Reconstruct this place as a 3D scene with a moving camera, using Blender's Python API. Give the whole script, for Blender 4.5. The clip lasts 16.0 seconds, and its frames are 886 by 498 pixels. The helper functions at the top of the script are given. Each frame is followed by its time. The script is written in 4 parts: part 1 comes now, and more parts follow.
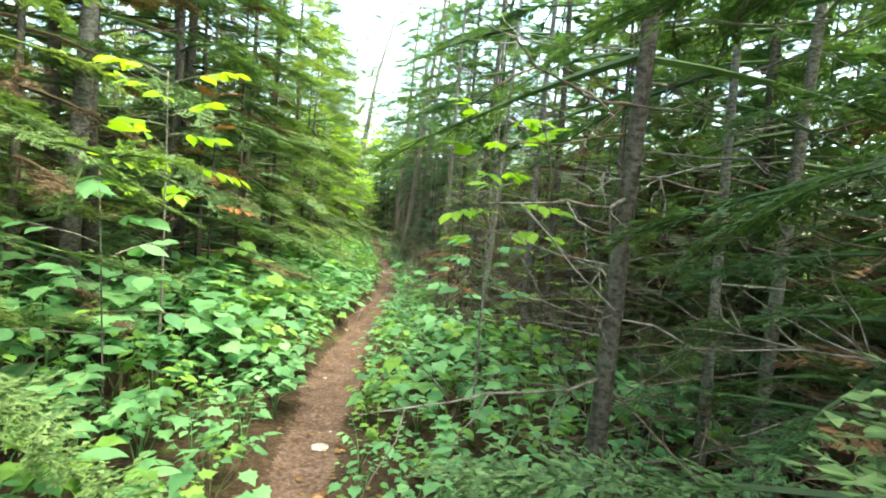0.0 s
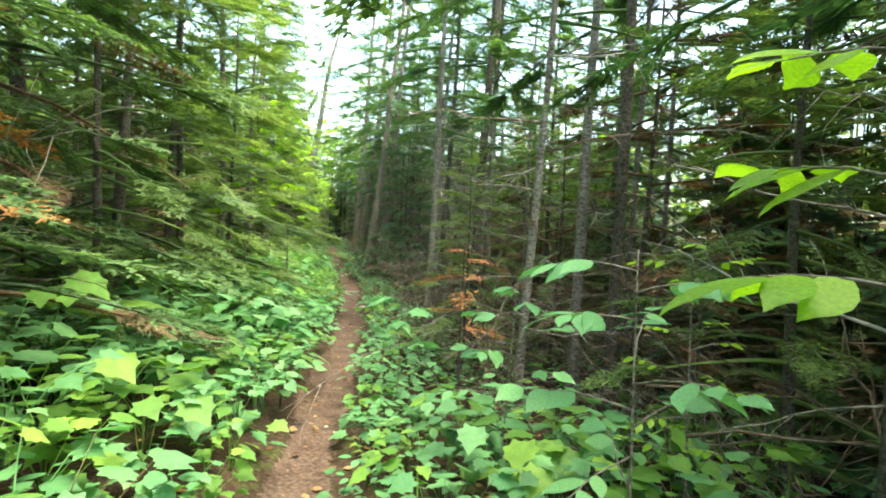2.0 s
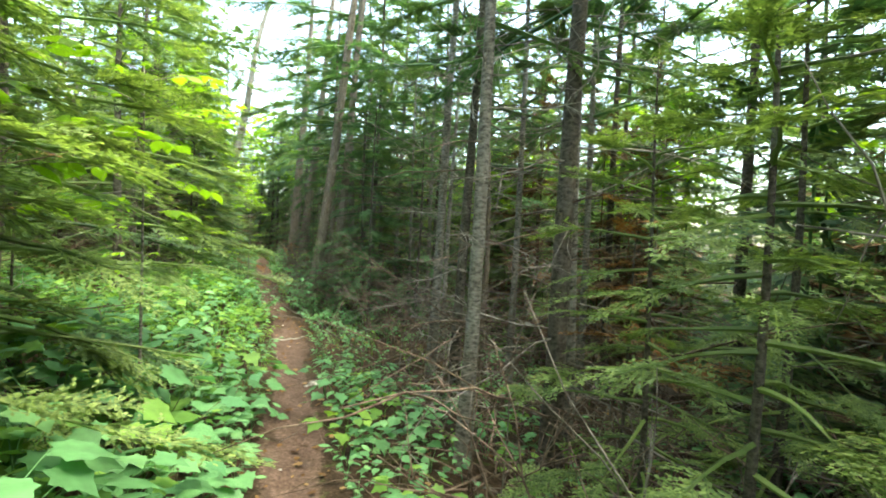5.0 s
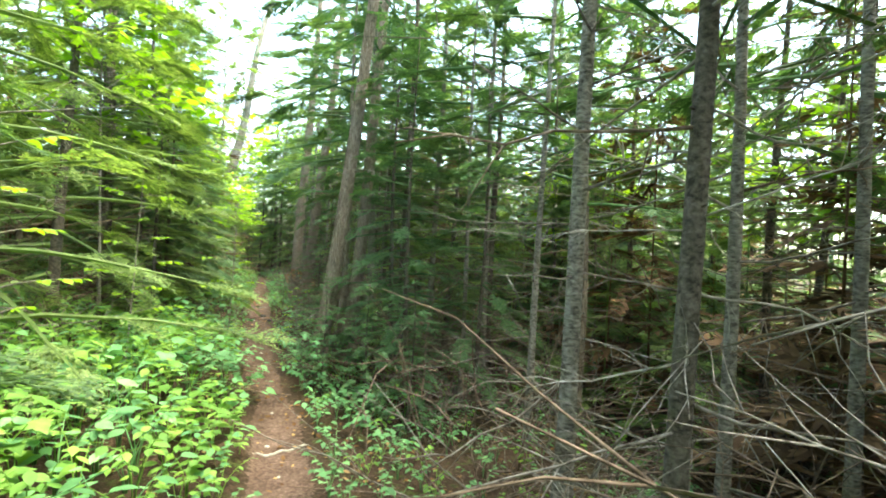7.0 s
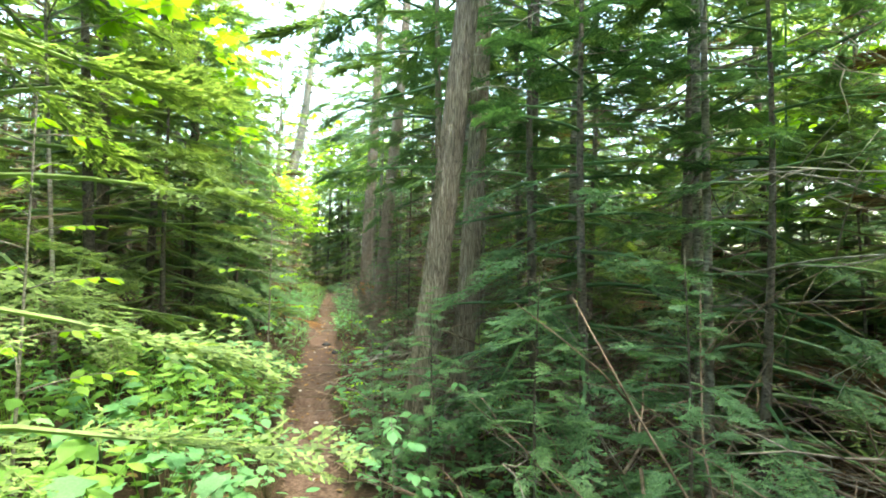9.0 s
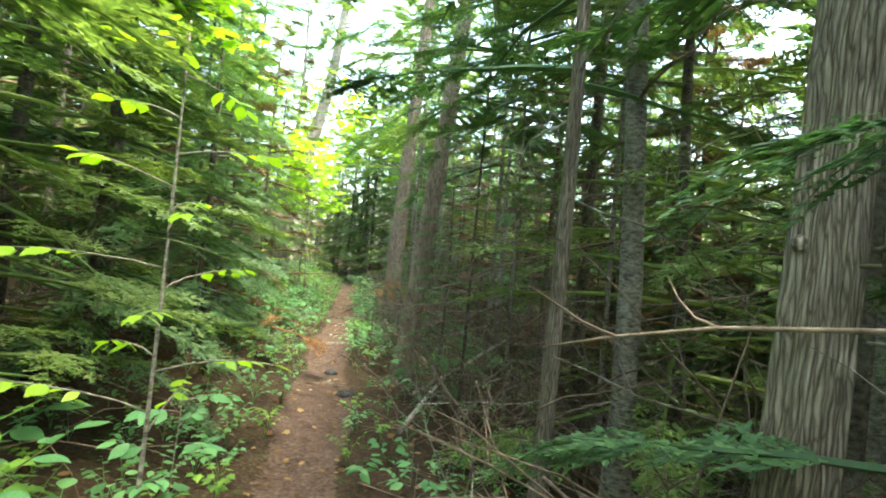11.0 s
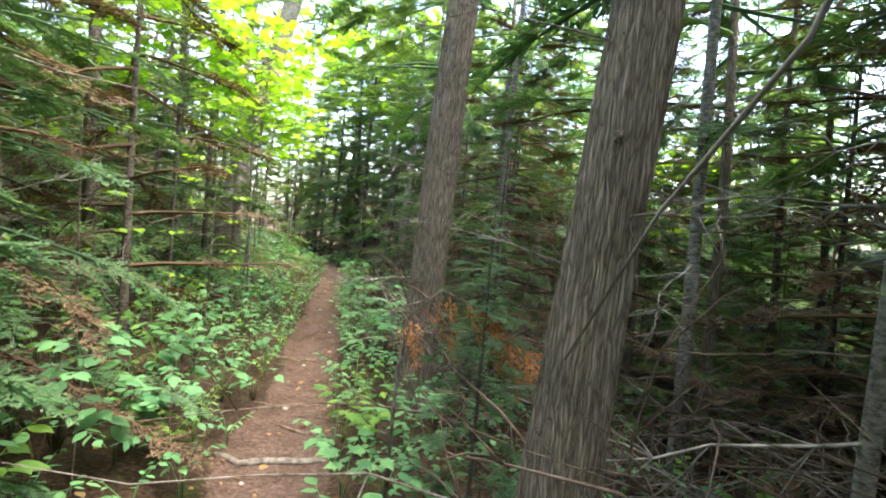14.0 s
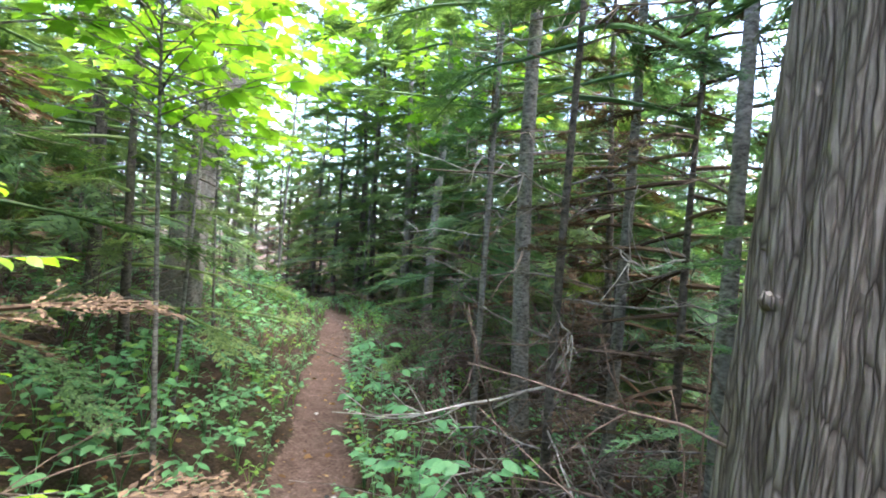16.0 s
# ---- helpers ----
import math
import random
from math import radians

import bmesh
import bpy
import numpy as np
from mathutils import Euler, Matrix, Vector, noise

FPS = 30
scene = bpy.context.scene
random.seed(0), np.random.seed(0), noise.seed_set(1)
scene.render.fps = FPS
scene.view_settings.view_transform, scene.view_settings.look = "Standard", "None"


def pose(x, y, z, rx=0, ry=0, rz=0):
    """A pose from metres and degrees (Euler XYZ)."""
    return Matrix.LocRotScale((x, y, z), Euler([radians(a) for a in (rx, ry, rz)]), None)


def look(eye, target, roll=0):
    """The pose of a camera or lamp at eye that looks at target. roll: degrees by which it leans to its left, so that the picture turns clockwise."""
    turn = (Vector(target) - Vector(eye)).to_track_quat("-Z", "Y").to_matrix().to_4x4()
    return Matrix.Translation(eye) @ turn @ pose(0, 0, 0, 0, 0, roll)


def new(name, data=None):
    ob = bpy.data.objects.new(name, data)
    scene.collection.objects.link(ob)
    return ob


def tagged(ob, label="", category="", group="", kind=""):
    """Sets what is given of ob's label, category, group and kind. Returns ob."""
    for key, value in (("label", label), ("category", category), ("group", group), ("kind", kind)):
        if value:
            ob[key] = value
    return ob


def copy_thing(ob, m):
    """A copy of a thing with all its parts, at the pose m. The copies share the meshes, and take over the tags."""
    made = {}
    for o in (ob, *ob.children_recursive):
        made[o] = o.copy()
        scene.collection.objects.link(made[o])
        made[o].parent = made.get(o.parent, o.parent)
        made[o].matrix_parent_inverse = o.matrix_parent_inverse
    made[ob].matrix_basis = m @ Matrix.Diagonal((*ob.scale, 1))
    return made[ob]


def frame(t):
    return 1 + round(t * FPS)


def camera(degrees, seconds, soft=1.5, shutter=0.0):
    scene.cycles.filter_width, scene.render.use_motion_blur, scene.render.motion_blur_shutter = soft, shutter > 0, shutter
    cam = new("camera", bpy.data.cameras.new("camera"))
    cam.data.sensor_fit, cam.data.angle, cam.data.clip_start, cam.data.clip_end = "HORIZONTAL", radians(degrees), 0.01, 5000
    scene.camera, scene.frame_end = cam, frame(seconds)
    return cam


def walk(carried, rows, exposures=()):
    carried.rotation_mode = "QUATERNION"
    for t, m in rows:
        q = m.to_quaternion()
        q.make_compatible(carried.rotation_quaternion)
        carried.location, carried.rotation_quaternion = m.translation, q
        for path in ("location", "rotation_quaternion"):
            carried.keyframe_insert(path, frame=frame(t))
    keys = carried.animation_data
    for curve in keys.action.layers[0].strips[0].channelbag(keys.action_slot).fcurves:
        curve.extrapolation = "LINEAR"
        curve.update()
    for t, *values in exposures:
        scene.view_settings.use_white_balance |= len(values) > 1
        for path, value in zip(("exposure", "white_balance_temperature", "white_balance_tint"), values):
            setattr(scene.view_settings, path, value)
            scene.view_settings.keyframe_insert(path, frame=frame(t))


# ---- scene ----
cam = camera(79.9, 16.0, soft=1.9, shutter=0.015)
PATH = (
    (0.0, 0.000, 0.000, 1.400, 87.00, -4.50, 0.00),
    (0.5, -0.077, 0.680, 1.400, 87.46, -3.77, 0.56),
    (1.0, -0.188, 1.359, 1.379, 87.47, -2.64, -0.90),
    (1.5, -0.323, 2.091, 1.371, 87.69, -2.42, -2.41),
    (2.0, -0.411, 2.753, 1.359, 87.78, -2.93, -4.69),
    (2.5, -0.495, 3.481, 1.374, 88.30, -3.19, -6.18),
    (3.0, -0.543, 4.184, 1.380, 88.45, -2.57, -8.01),
    (3.5, -0.621, 4.906, 1.390, 88.28, -1.73, -9.55),
    (4.0, -0.719, 5.566, 1.359, 88.40, -1.98, -10.84),
    (6.5, -0.992, 9.170, 1.400, 89.43, -3.31, -11.50),
    (7.0, -1.020, 9.953, 1.453, 90.70, -2.90, -11.00),
    (7.5, -1.035, 10.671, 1.473, 91.35, -1.99, -10.11),
    (8.0, -1.098, 11.441, 1.453, 92.02, -2.78, -9.50),
    (8.5, -1.203, 12.170, 1.378, 92.70, -2.65, -7.20),
    (9.0, -1.261, 13.000, 1.351, 91.33, -0.59, -3.83),
    (9.5, -1.350, 13.769, 1.341, 91.25, -1.90, -4.21),
    (10.0, -1.441, 14.520, 1.320, 92.32, -3.78, -3.57),
    (12.5, -1.951, 18.575, 1.400, 87.68, -4.57, -0.17),
    (13.0, -2.052, 19.400, 1.278, 89.68, -5.01, -2.96),
    (13.5, -2.179, 20.299, 1.245, 89.59, -4.72, -3.08),
    (14.0, -2.321, 21.175, 1.257, 87.77, -5.20, -2.75),
    (14.5, -2.449, 21.993, 1.247, 86.53, -5.34, -3.55),
    (15.0, -2.628, 22.798, 1.361, 87.04, -5.05, -3.67),
    (15.5, -2.760, 23.601, 1.415, 88.61, -4.83, -3.27),
    (16.0, -2.872, 24.410, 1.458, 89.87, -3.90, -2.72),
)
walk(cam, [(t, pose(*p)) for t, *p in PATH], ((0.0, 3.25, 7200, -3), (4.2, 3.2, 7300, -2), (6.3, 3.55, 7300, -2), (10.2, 3.95, 7300, -3), (12.3, 3.95, 7200, 6), (14.5, 3.65, 6500, 14), (16.0, 3.75, 5900, 18)))

# ---------------------------------------------------------------- world, sun
world = bpy.data.worlds.new("overcast_sky")
scene.world = world
world.use_nodes = True
wn = world.node_tree
sky = wn.nodes.new("ShaderNodeTexSky")
sky.sky_type = "NISHITA"
sky.sun_disc = False
sky.sun_elevation = radians(72)
sky.sun_rotation = radians(120)
sky.air_density, sky.dust_density, sky.ozone_density = 1.0, 3.0, 0.6
wn.links.new(sky.outputs[0], wn.nodes["Background"].inputs[0])
wn.nodes["Background"].inputs[1].default_value = 0.15
sun = new("sun", bpy.data.lights.new("sun", "SUN"))
sun.data.energy, sun.data.angle, sun.data.color = 1.5, radians(40), (1.0, 0.95, 0.86)
sun.matrix_world = look((7, -4, 25), (0, 0, 0))


# ---------------------------------------------------------------- materials
def material(name):
    m = bpy.data.materials.new(name)
    m.use_nodes = True
    n = m.node_tree.nodes
    return m, n, m.node_tree.links, n["Principled BSDF"]


def ramp_of(n, l, source, stops):
    r = n.new("ShaderNodeValToRGB")
    e = r.color_ramp.elements
    while len(e) < len(stops):
        e.new(0.5)
    for k, (p, c) in zip(e, stops):
        k.position, k.color = p, (*c, 1)
    l.new(source, r.inputs[0])
    return r.outputs[0]


def mixed(n, l, a, b, f, mode="MIX"):
    x = n.new("ShaderNodeMix")
    x.data_type, x.blend_type = "RGBA", mode
    for sock, v in ((x.inputs[0], f), (x.inputs[6], a), (x.inputs[7], b)):
        if isinstance(v, (int, float)):
            sock.default_value = v
        elif isinstance(v, tuple):
            sock.default_value = (*v, 1)
        else:
            l.new(v, sock)
    return x.outputs[2]


def noise_of(n, l, scale, detail=6, stretch=None, rough=0.6):
    tc = n.new("ShaderNodeTexCoord")
    t = n.new("ShaderNodeTexNoise")
    t.inputs["Scale"].default_value, t.inputs["Detail"].default_value = scale, detail
    t.inputs["Roughness"].default_value = rough
    out = tc.outputs["Object"]
    if stretch:
        mp = n.new("ShaderNodeMapping")
        mp.inputs["Scale"].default_value = stretch
        l.new(out, mp.inputs[0])
        out = mp.outputs[0]
    l.new(out, t.inputs["Vector"])
    return t.outputs["Fac"]


def bumped(n, l, bsdf, height, strength, distance):
    b = n.new("ShaderNodeBump")
    b.inputs["Strength"].default_value, b.inputs["Distance"].default_value = strength, distance
    l.new(height, b.inputs["Height"])
    l.new(b.outputs[0], bsdf.inputs["Normal"])


def foliage(name, dark, mid, light, through_amount=0.4, rough=0.5, gloss=0.35, glow=(1.3, 1.35, 0.65)):
    m, n, l, p = material(name)
    g = n.new("ShaderNodeNewGeometry")
    col = ramp_of(n, l, g.outputs["Random Per Island"], ((0.0, dark), (0.55, mid), (1.0, light)))
    o = n.new("ShaderNodeObjectInfo")
    tint = ramp_of(n, l, o.outputs["Random"], ((0.0, (0.72, 0.8, 0.75)), (1.0, (1.15, 1.1, 0.95))))
    col = mixed(n, l, col, tint, 1.0, "MULTIPLY")
    col = mixed(n, l, col, ramp_of(n, l, noise_of(n, l, 14, 4), ((0.3, (0.75, 0.75, 0.7)), (0.7, (1.15, 1.15, 1.1)))), 1.0, "MULTIPLY")
    l.new(col, p.inputs["Base Color"])
    p.inputs["Roughness"].default_value = rough
    p.inputs["Specular IOR Level"].default_value = gloss
    tr = n.new("ShaderNodeBsdfTranslucent")
    l.new(mixed(n, l, col, glow, 1.0, "MULTIPLY"), tr.inputs[0])
    mx = n.new("ShaderNodeMixShader")
    mx.inputs[0].default_value = through_amount
    l.new(p.outputs[0], mx.inputs[1])
    l.new(tr.outputs[0], mx.inputs[2])
    l.new(mx.outputs[0], n["Material Output"].inputs[0])
    return m


def bark(name, dark, light, stretch, scale, depth, patches=None):
    m, n, l, p = material(name)
    f = noise_of(n, l, scale, 8, stretch, 0.65)
    col = ramp_of(n, l, f, ((0.36, dark), (0.62, light)))
    big = noise_of(n, l, 2.3, 4)
    col = mixed(n, l, col, ramp_of(n, l, big, ((0.35, (0.7, 0.7, 0.66)), (0.7, (1.2, 1.2, 1.2)))), 1.0, "MULTIPLY")
    if patches:
        col = mixed(n, l, col, patches, ramp_of(n, l, noise_of(n, l, 5, 6, (1, 1, 0.5)), ((0.55, (0, 0, 0)), (0.68, (0.6, 0.6, 0.6)))))
    l.new(col, p.inputs["Base Color"])
    p.inputs["Roughness"].default_value = 0.9
    p.inputs["Specular IOR Level"].default_value = 0.2
    bumped(n, l, p, f, 0.9, depth)
    return m


FIR = foliage("fir_needles", (0.06, 0.11, 0.05), (0.115, 0.2, 0.085), (0.2, 0.31, 0.13), 0.38)
FRESH = foliage("fresh_fir_needles", (0.085, 0.14, 0.055), (0.175, 0.26, 0.095), (0.3, 0.4, 0.16), 0.4)
CEDAR = foliage("cedar_sprays", (0.05, 0.115, 0.06), (0.10, 0.2, 0.105), (0.18, 0.31, 0.15), 0.38)
RUST = foliage("dead_orange_needles", (0.2, 0.085, 0.04), (0.38, 0.17, 0.085), (0.54, 0.29, 0.16), 0.2, 0.8, 0.1)
LEAF = foliage("broad_green_leaf", (0.07, 0.18, 0.08), (0.125, 0.3, 0.14), (0.2, 0.41, 0.19), 0.32, 0.55, 0.3, (1.1, 1.3, 0.8))
LIME = foliage("yellow_green_leaf", (0.16, 0.32, 0.03), (0.26, 0.46, 0.04), (0.38, 0.58, 0.06), 0.55, 0.45, 0.4)
BARK_FIR = bark("grey_fir_bark", (0.07, 0.062, 0.052), (0.31, 0.29, 0.25), (1, 1, 2.2), 26, 0.012, (0.30, 0.31, 0.27))
BARK_DARK = bark("dark_spruce_bark", (0.04, 0.034, 0.028), (0.165, 0.142, 0.115), (1, 1, 1.4), 30, 0.012, (0.16, 0.165, 0.13))


def cedar_bark():
    """Long interlaced fibrous strips between dark furrows."""
    m, n, l, p = material("ridged_cedar_bark")
    tc = n.new("ShaderNodeTexCoord")
    mp = n.new("ShaderNodeMapping")
    mp.inputs["Scale"].default_value = (1, 1, 0.06)
    warp = n.new("ShaderNodeTexNoise")
    warp.inputs["Scale"].default_value = 5
    l.new(tc.outputs["Object"], warp.inputs["Vector"])
    bent = mixed(n, l, tc.outputs["Object"], warp.outputs["Color"], 0.035, "ADD")
    l.new(bent, mp.inputs[0])
    cell = n.new("ShaderNodeTexVoronoi")
    cell.feature = "DISTANCE_TO_EDGE"
    cell.inputs["Scale"].default_value = 84
    l.new(mp.outputs[0], cell.inputs["Vector"])
    fibre = noise_of(n, l, 110, 6, (1, 1, 0.12), 0.7)
    strip = ramp_of(n, l, cell.outputs["Distance"], ((0.0, (0.13, 0.108, 0.09)), (0.1, (0.27, 0.232, 0.195)), (0.4, (0.40, 0.352, 0.30))))
    col = mixed(n, l, strip, ramp_of(n, l, fibre, ((0.3, (0.5, 0.47, 0.44)), (0.7, (1.3, 1.28, 1.25)))), 1.0, "MULTIPLY")
    col = mixed(n, l, col, ramp_of(n, l, noise_of(n, l, 3, 5), ((0.3, (0.7, 0.72, 0.68)), (0.7, (1.15, 1.12, 1.1)))), 1.0, "MULTIPLY")
    l.new(col, p.inputs["Base Color"])
    p.inputs["Roughness"].default_value = 0.95
    p.inputs["Specular IOR Level"].default_value = 0.12
    h = mixed(n, l, ramp_of(n, l, cell.outputs["Distance"], ((0.0, (0, 0, 0)), (0.25, (1, 1, 1)))), fibre, 0.35)
    bumped(n, l, p, h, 0.9, 0.011)
    return m


BARK_CEDAR = cedar_bark()
TWIG = bark("dead_grey_twig", (0.09, 0.075, 0.06), (0.30, 0.27, 0.235), (1, 1, 1), 20, 0.004)
BROWN = bark("brown_twig", (0.075, 0.053, 0.039), (0.25, 0.185, 0.14), (1, 1, 1), 20, 0.004)
STEM = bark("green_brown_stem", (0.06, 0.07, 0.03), (0.16, 0.15, 0.07), (1, 1, 1), 20, 0.003)
PALE = bark("bleached_wood", (0.2, 0.18, 0.15), (0.5, 0.46, 0.41), (1, 1, 0.3), 16, 0.006)
DRY = foliage("dry_fallen_leaf", (0.10, 0.05, 0.025), (0.22, 0.12, 0.06), (0.42, 0.27, 0.15), 0.15, 0.8, 0.1)
STONE = bark("dark_wet_stone", (0.02, 0.02, 0.022), (0.07, 0.07, 0.07), (1, 1, 1), 12, 0.01)


def ground_material():
    m, n, l, p = material("forest_soil")
    at = n.new("ShaderNodeAttribute")
    at.attribute_name = "trodden"
    fine, mid, big = noise_of(n, l, 38, 8, None, 0.7), noise_of(n, l, 7, 6), noise_of(n, l, 1.1, 4)
    soil = ramp_of(n, l, fine, ((0.3, (0.052, 0.034, 0.026)), (0.52, (0.125, 0.085, 0.066)), (0.72, (0.24, 0.17, 0.135))))
    soil = mixed(n, l, soil, ramp_of(n, l, mid, ((0.35, (0.72, 0.66, 0.62)), (0.65, (1.15, 1.12, 1.1)))), 1.0, "MULTIPLY")
    duff = ramp_of(n, l, fine, ((0.32, (0.02, 0.014, 0.009)), (0.52, (0.062, 0.042, 0.027)), (0.75, (0.15, 0.10, 0.065))))
    moss = ramp_of(n, l, fine, ((0.3, (0.03, 0.05, 0.015)), (0.7, (0.11, 0.14, 0.035))))
    duff = mixed(n, l, duff, moss, ramp_of(n, l, mid, ((0.56, (0, 0, 0)), (0.66, (0.8, 0.8, 0.8)))))
    duff = mixed(n, l, duff, ramp_of(n, l, big, ((0.3, (0.75, 0.72, 0.7)), (0.7, (1.2, 1.15, 1.1)))), 1.0, "MULTIPLY")
    edge = n.new("ShaderNodeMath")
    edge.operation = "ADD"
    l.new(at.outputs["Fac"], edge.inputs[0])
    l.new(fine, edge.inputs[1])
    f = ramp_of(n, l, edge.outputs[0], ((0.8, (0, 0, 0)), (1.15, (1, 1, 1))))
    l.new(mixed(n, l, duff, soil, f), p.inputs["Base Color"])
    p.inputs["Roughness"].default_value = 0.95
    p.inputs["Specular IOR Level"].default_value = 0.15
    bumped(n, l, p, fine, 0.8, 0.03)
    return m


SOIL = ground_material()

# ---------------------------------------------------------------- the lie of the land
TRAIL = ((-40, 3.0), (-6, 0.2), (0, -0.36), (2, -0.56), (4.2, -0.79), (6.1, -0.90), (8.9, -1.0), (10.24, -1.06), (13.5, -1.32),
         (15.3, -1.57), (16.6, -1.9), (17.4, -2.07), (20.5, -2.45), (24, -2.98), (25.7, -3.16), (29.6, -3.70), (34.8, -4.30), (38, -6.4), (44, -12), (60, -30))
TY, TX = [np.array(c, float) for c in zip(*TRAIL)]


def trail_x(y):
    return np.interp(y, TY, TX)


def land(x, y):
    """Height of the ground at arrays x, y, and how trodden it is."""
    s = (x - trail_x(y)) * 0.975
    wide = 0.105 + 0.035 * np.sin(y * 1.9) + 0.02 * np.sin(y * 4.7 + 1) + np.where(y > 19, 0.09, 0)
    bank = np.where(y > 21, 0.20, 0.10)
    side = np.maximum(np.abs(s) - wide, 0)
    z = np.where(s < 0, bank * np.minimum(side, 6), -0.13 * np.minimum(side, 5) - 0.03 * np.clip(side - 5, 0, 30))
    z = z + 0.05 * (1 - np.exp(-side / 0.12)) * (np.abs(s) < 60)
    off = np.clip(side / 0.5, 0, 1) * np.exp(-np.abs(s) / 60)
    z = z + off * (0.05 * np.sin(1.7 * x + 0.8 * y) * np.sin(1.3 * y - 0.5 * x) + 0.03 * np.sin(4.1 * x + 1.0) * np.sin(3.7 * y))
    z = z + 0.012 * np.sin(6.5 * y + 2 * np.sin(3 * x)) * np.sin(5 * x + y)
    z = z + np.interp(y, (-5, 0, 5, 10, 14, 17, 24, 30, 45), (0, 0, 0.03, -0.12, -0.09, 0.0, -0.12, -0.2, 0.3))
    return z, np.clip(1.0 - side / 0.1, 0, 1)


def ground_z(x, y):
    return float(land(np.array([x]), np.array([y]))[0][0])


# ---------------------------------------------------------------- mesh helpers
class Soup:
    """Vertices and faces gathered into one mesh."""

    def __init__(self):
        self.v, self.f, self.k = [], [], 0

    def add(self, v, f, m=None):
        v = np.asarray(v, float)
        if m is not None:
            a = np.array(m)
            v = v @ a[:3, :3].T + a[:3, 3]
        self.v.append(v)
        self.f += [tuple(i + self.k for i in q) for q in f]
        self.k += len(v)

    def mesh(self, name, mat, smooth=False):
        me = bpy.data.meshes.new(name)
        me.from_pydata(np.concatenate(self.v).tolist(), [], self.f)
        me.materials.append(mat)
        if smooth:
            me.polygons.foreach_set("use_smooth", [True] * len(me.polygons))
        return me


def part(name, mesh, parent, label=""):
    ob = new(name, mesh)
    ob.parent = parent
    return tagged(ob, label) if label else ob


def tube(points, radii, sides=5, wobble=None):
    """A tapered tube along points."""
    p = np.asarray(points, float)
    d = np.gradient(p, axis=0)
    d /= np.linalg.norm(d, axis=1)[:, None] + 1e-9
    ref = np.array([0.31, 0.17, 0.93]) if abs(d[0][2]) < 0.8 else np.array([0.93, 0.31, 0.1])
    a = np.cross(d, ref)
    a /= np.linalg.norm(a, axis=1)[:, None]
    b = np.cross(d, a)
    v = []
    for i in range(len(p)):
        for k in range(sides):
            t = 2 * math.pi * k / sides
            r = radii[i] * (wobble(t, i) if wobble else 1)
            v.append(p[i] + r * (math.cos(t) * a[i] + math.sin(t) * b[i]))
    f = []
    for i in range(len(p) - 1):
        for k in range(sides):
            k2 = (k + 1) % sides
            f.append((i * sides + k, i * sides + k2, (i + 1) * sides + k2, (i + 1) * sides + k))
    f.append(tuple(range(sides))[::-1])
    f.append(tuple((len(p) - 1) * sides + k for k in range(sides)))
    return v, f


def limb(rng, length, droop=0.1, bend=0.1, n=6):
    """Points of a crooked limb along +x."""
    x = np.linspace(0, length, n)
    y = np.cumsum([0] + [rng.uniform(-bend, bend) * length / n for _ in range(n - 1)])
    z = -droop * (x / length) ** 2 * length + np.cumsum([0] + [rng.uniform(-bend, bend) * length / n * 0.6 for _ in range(n - 1)])
    return np.stack([x, y, z], 1)


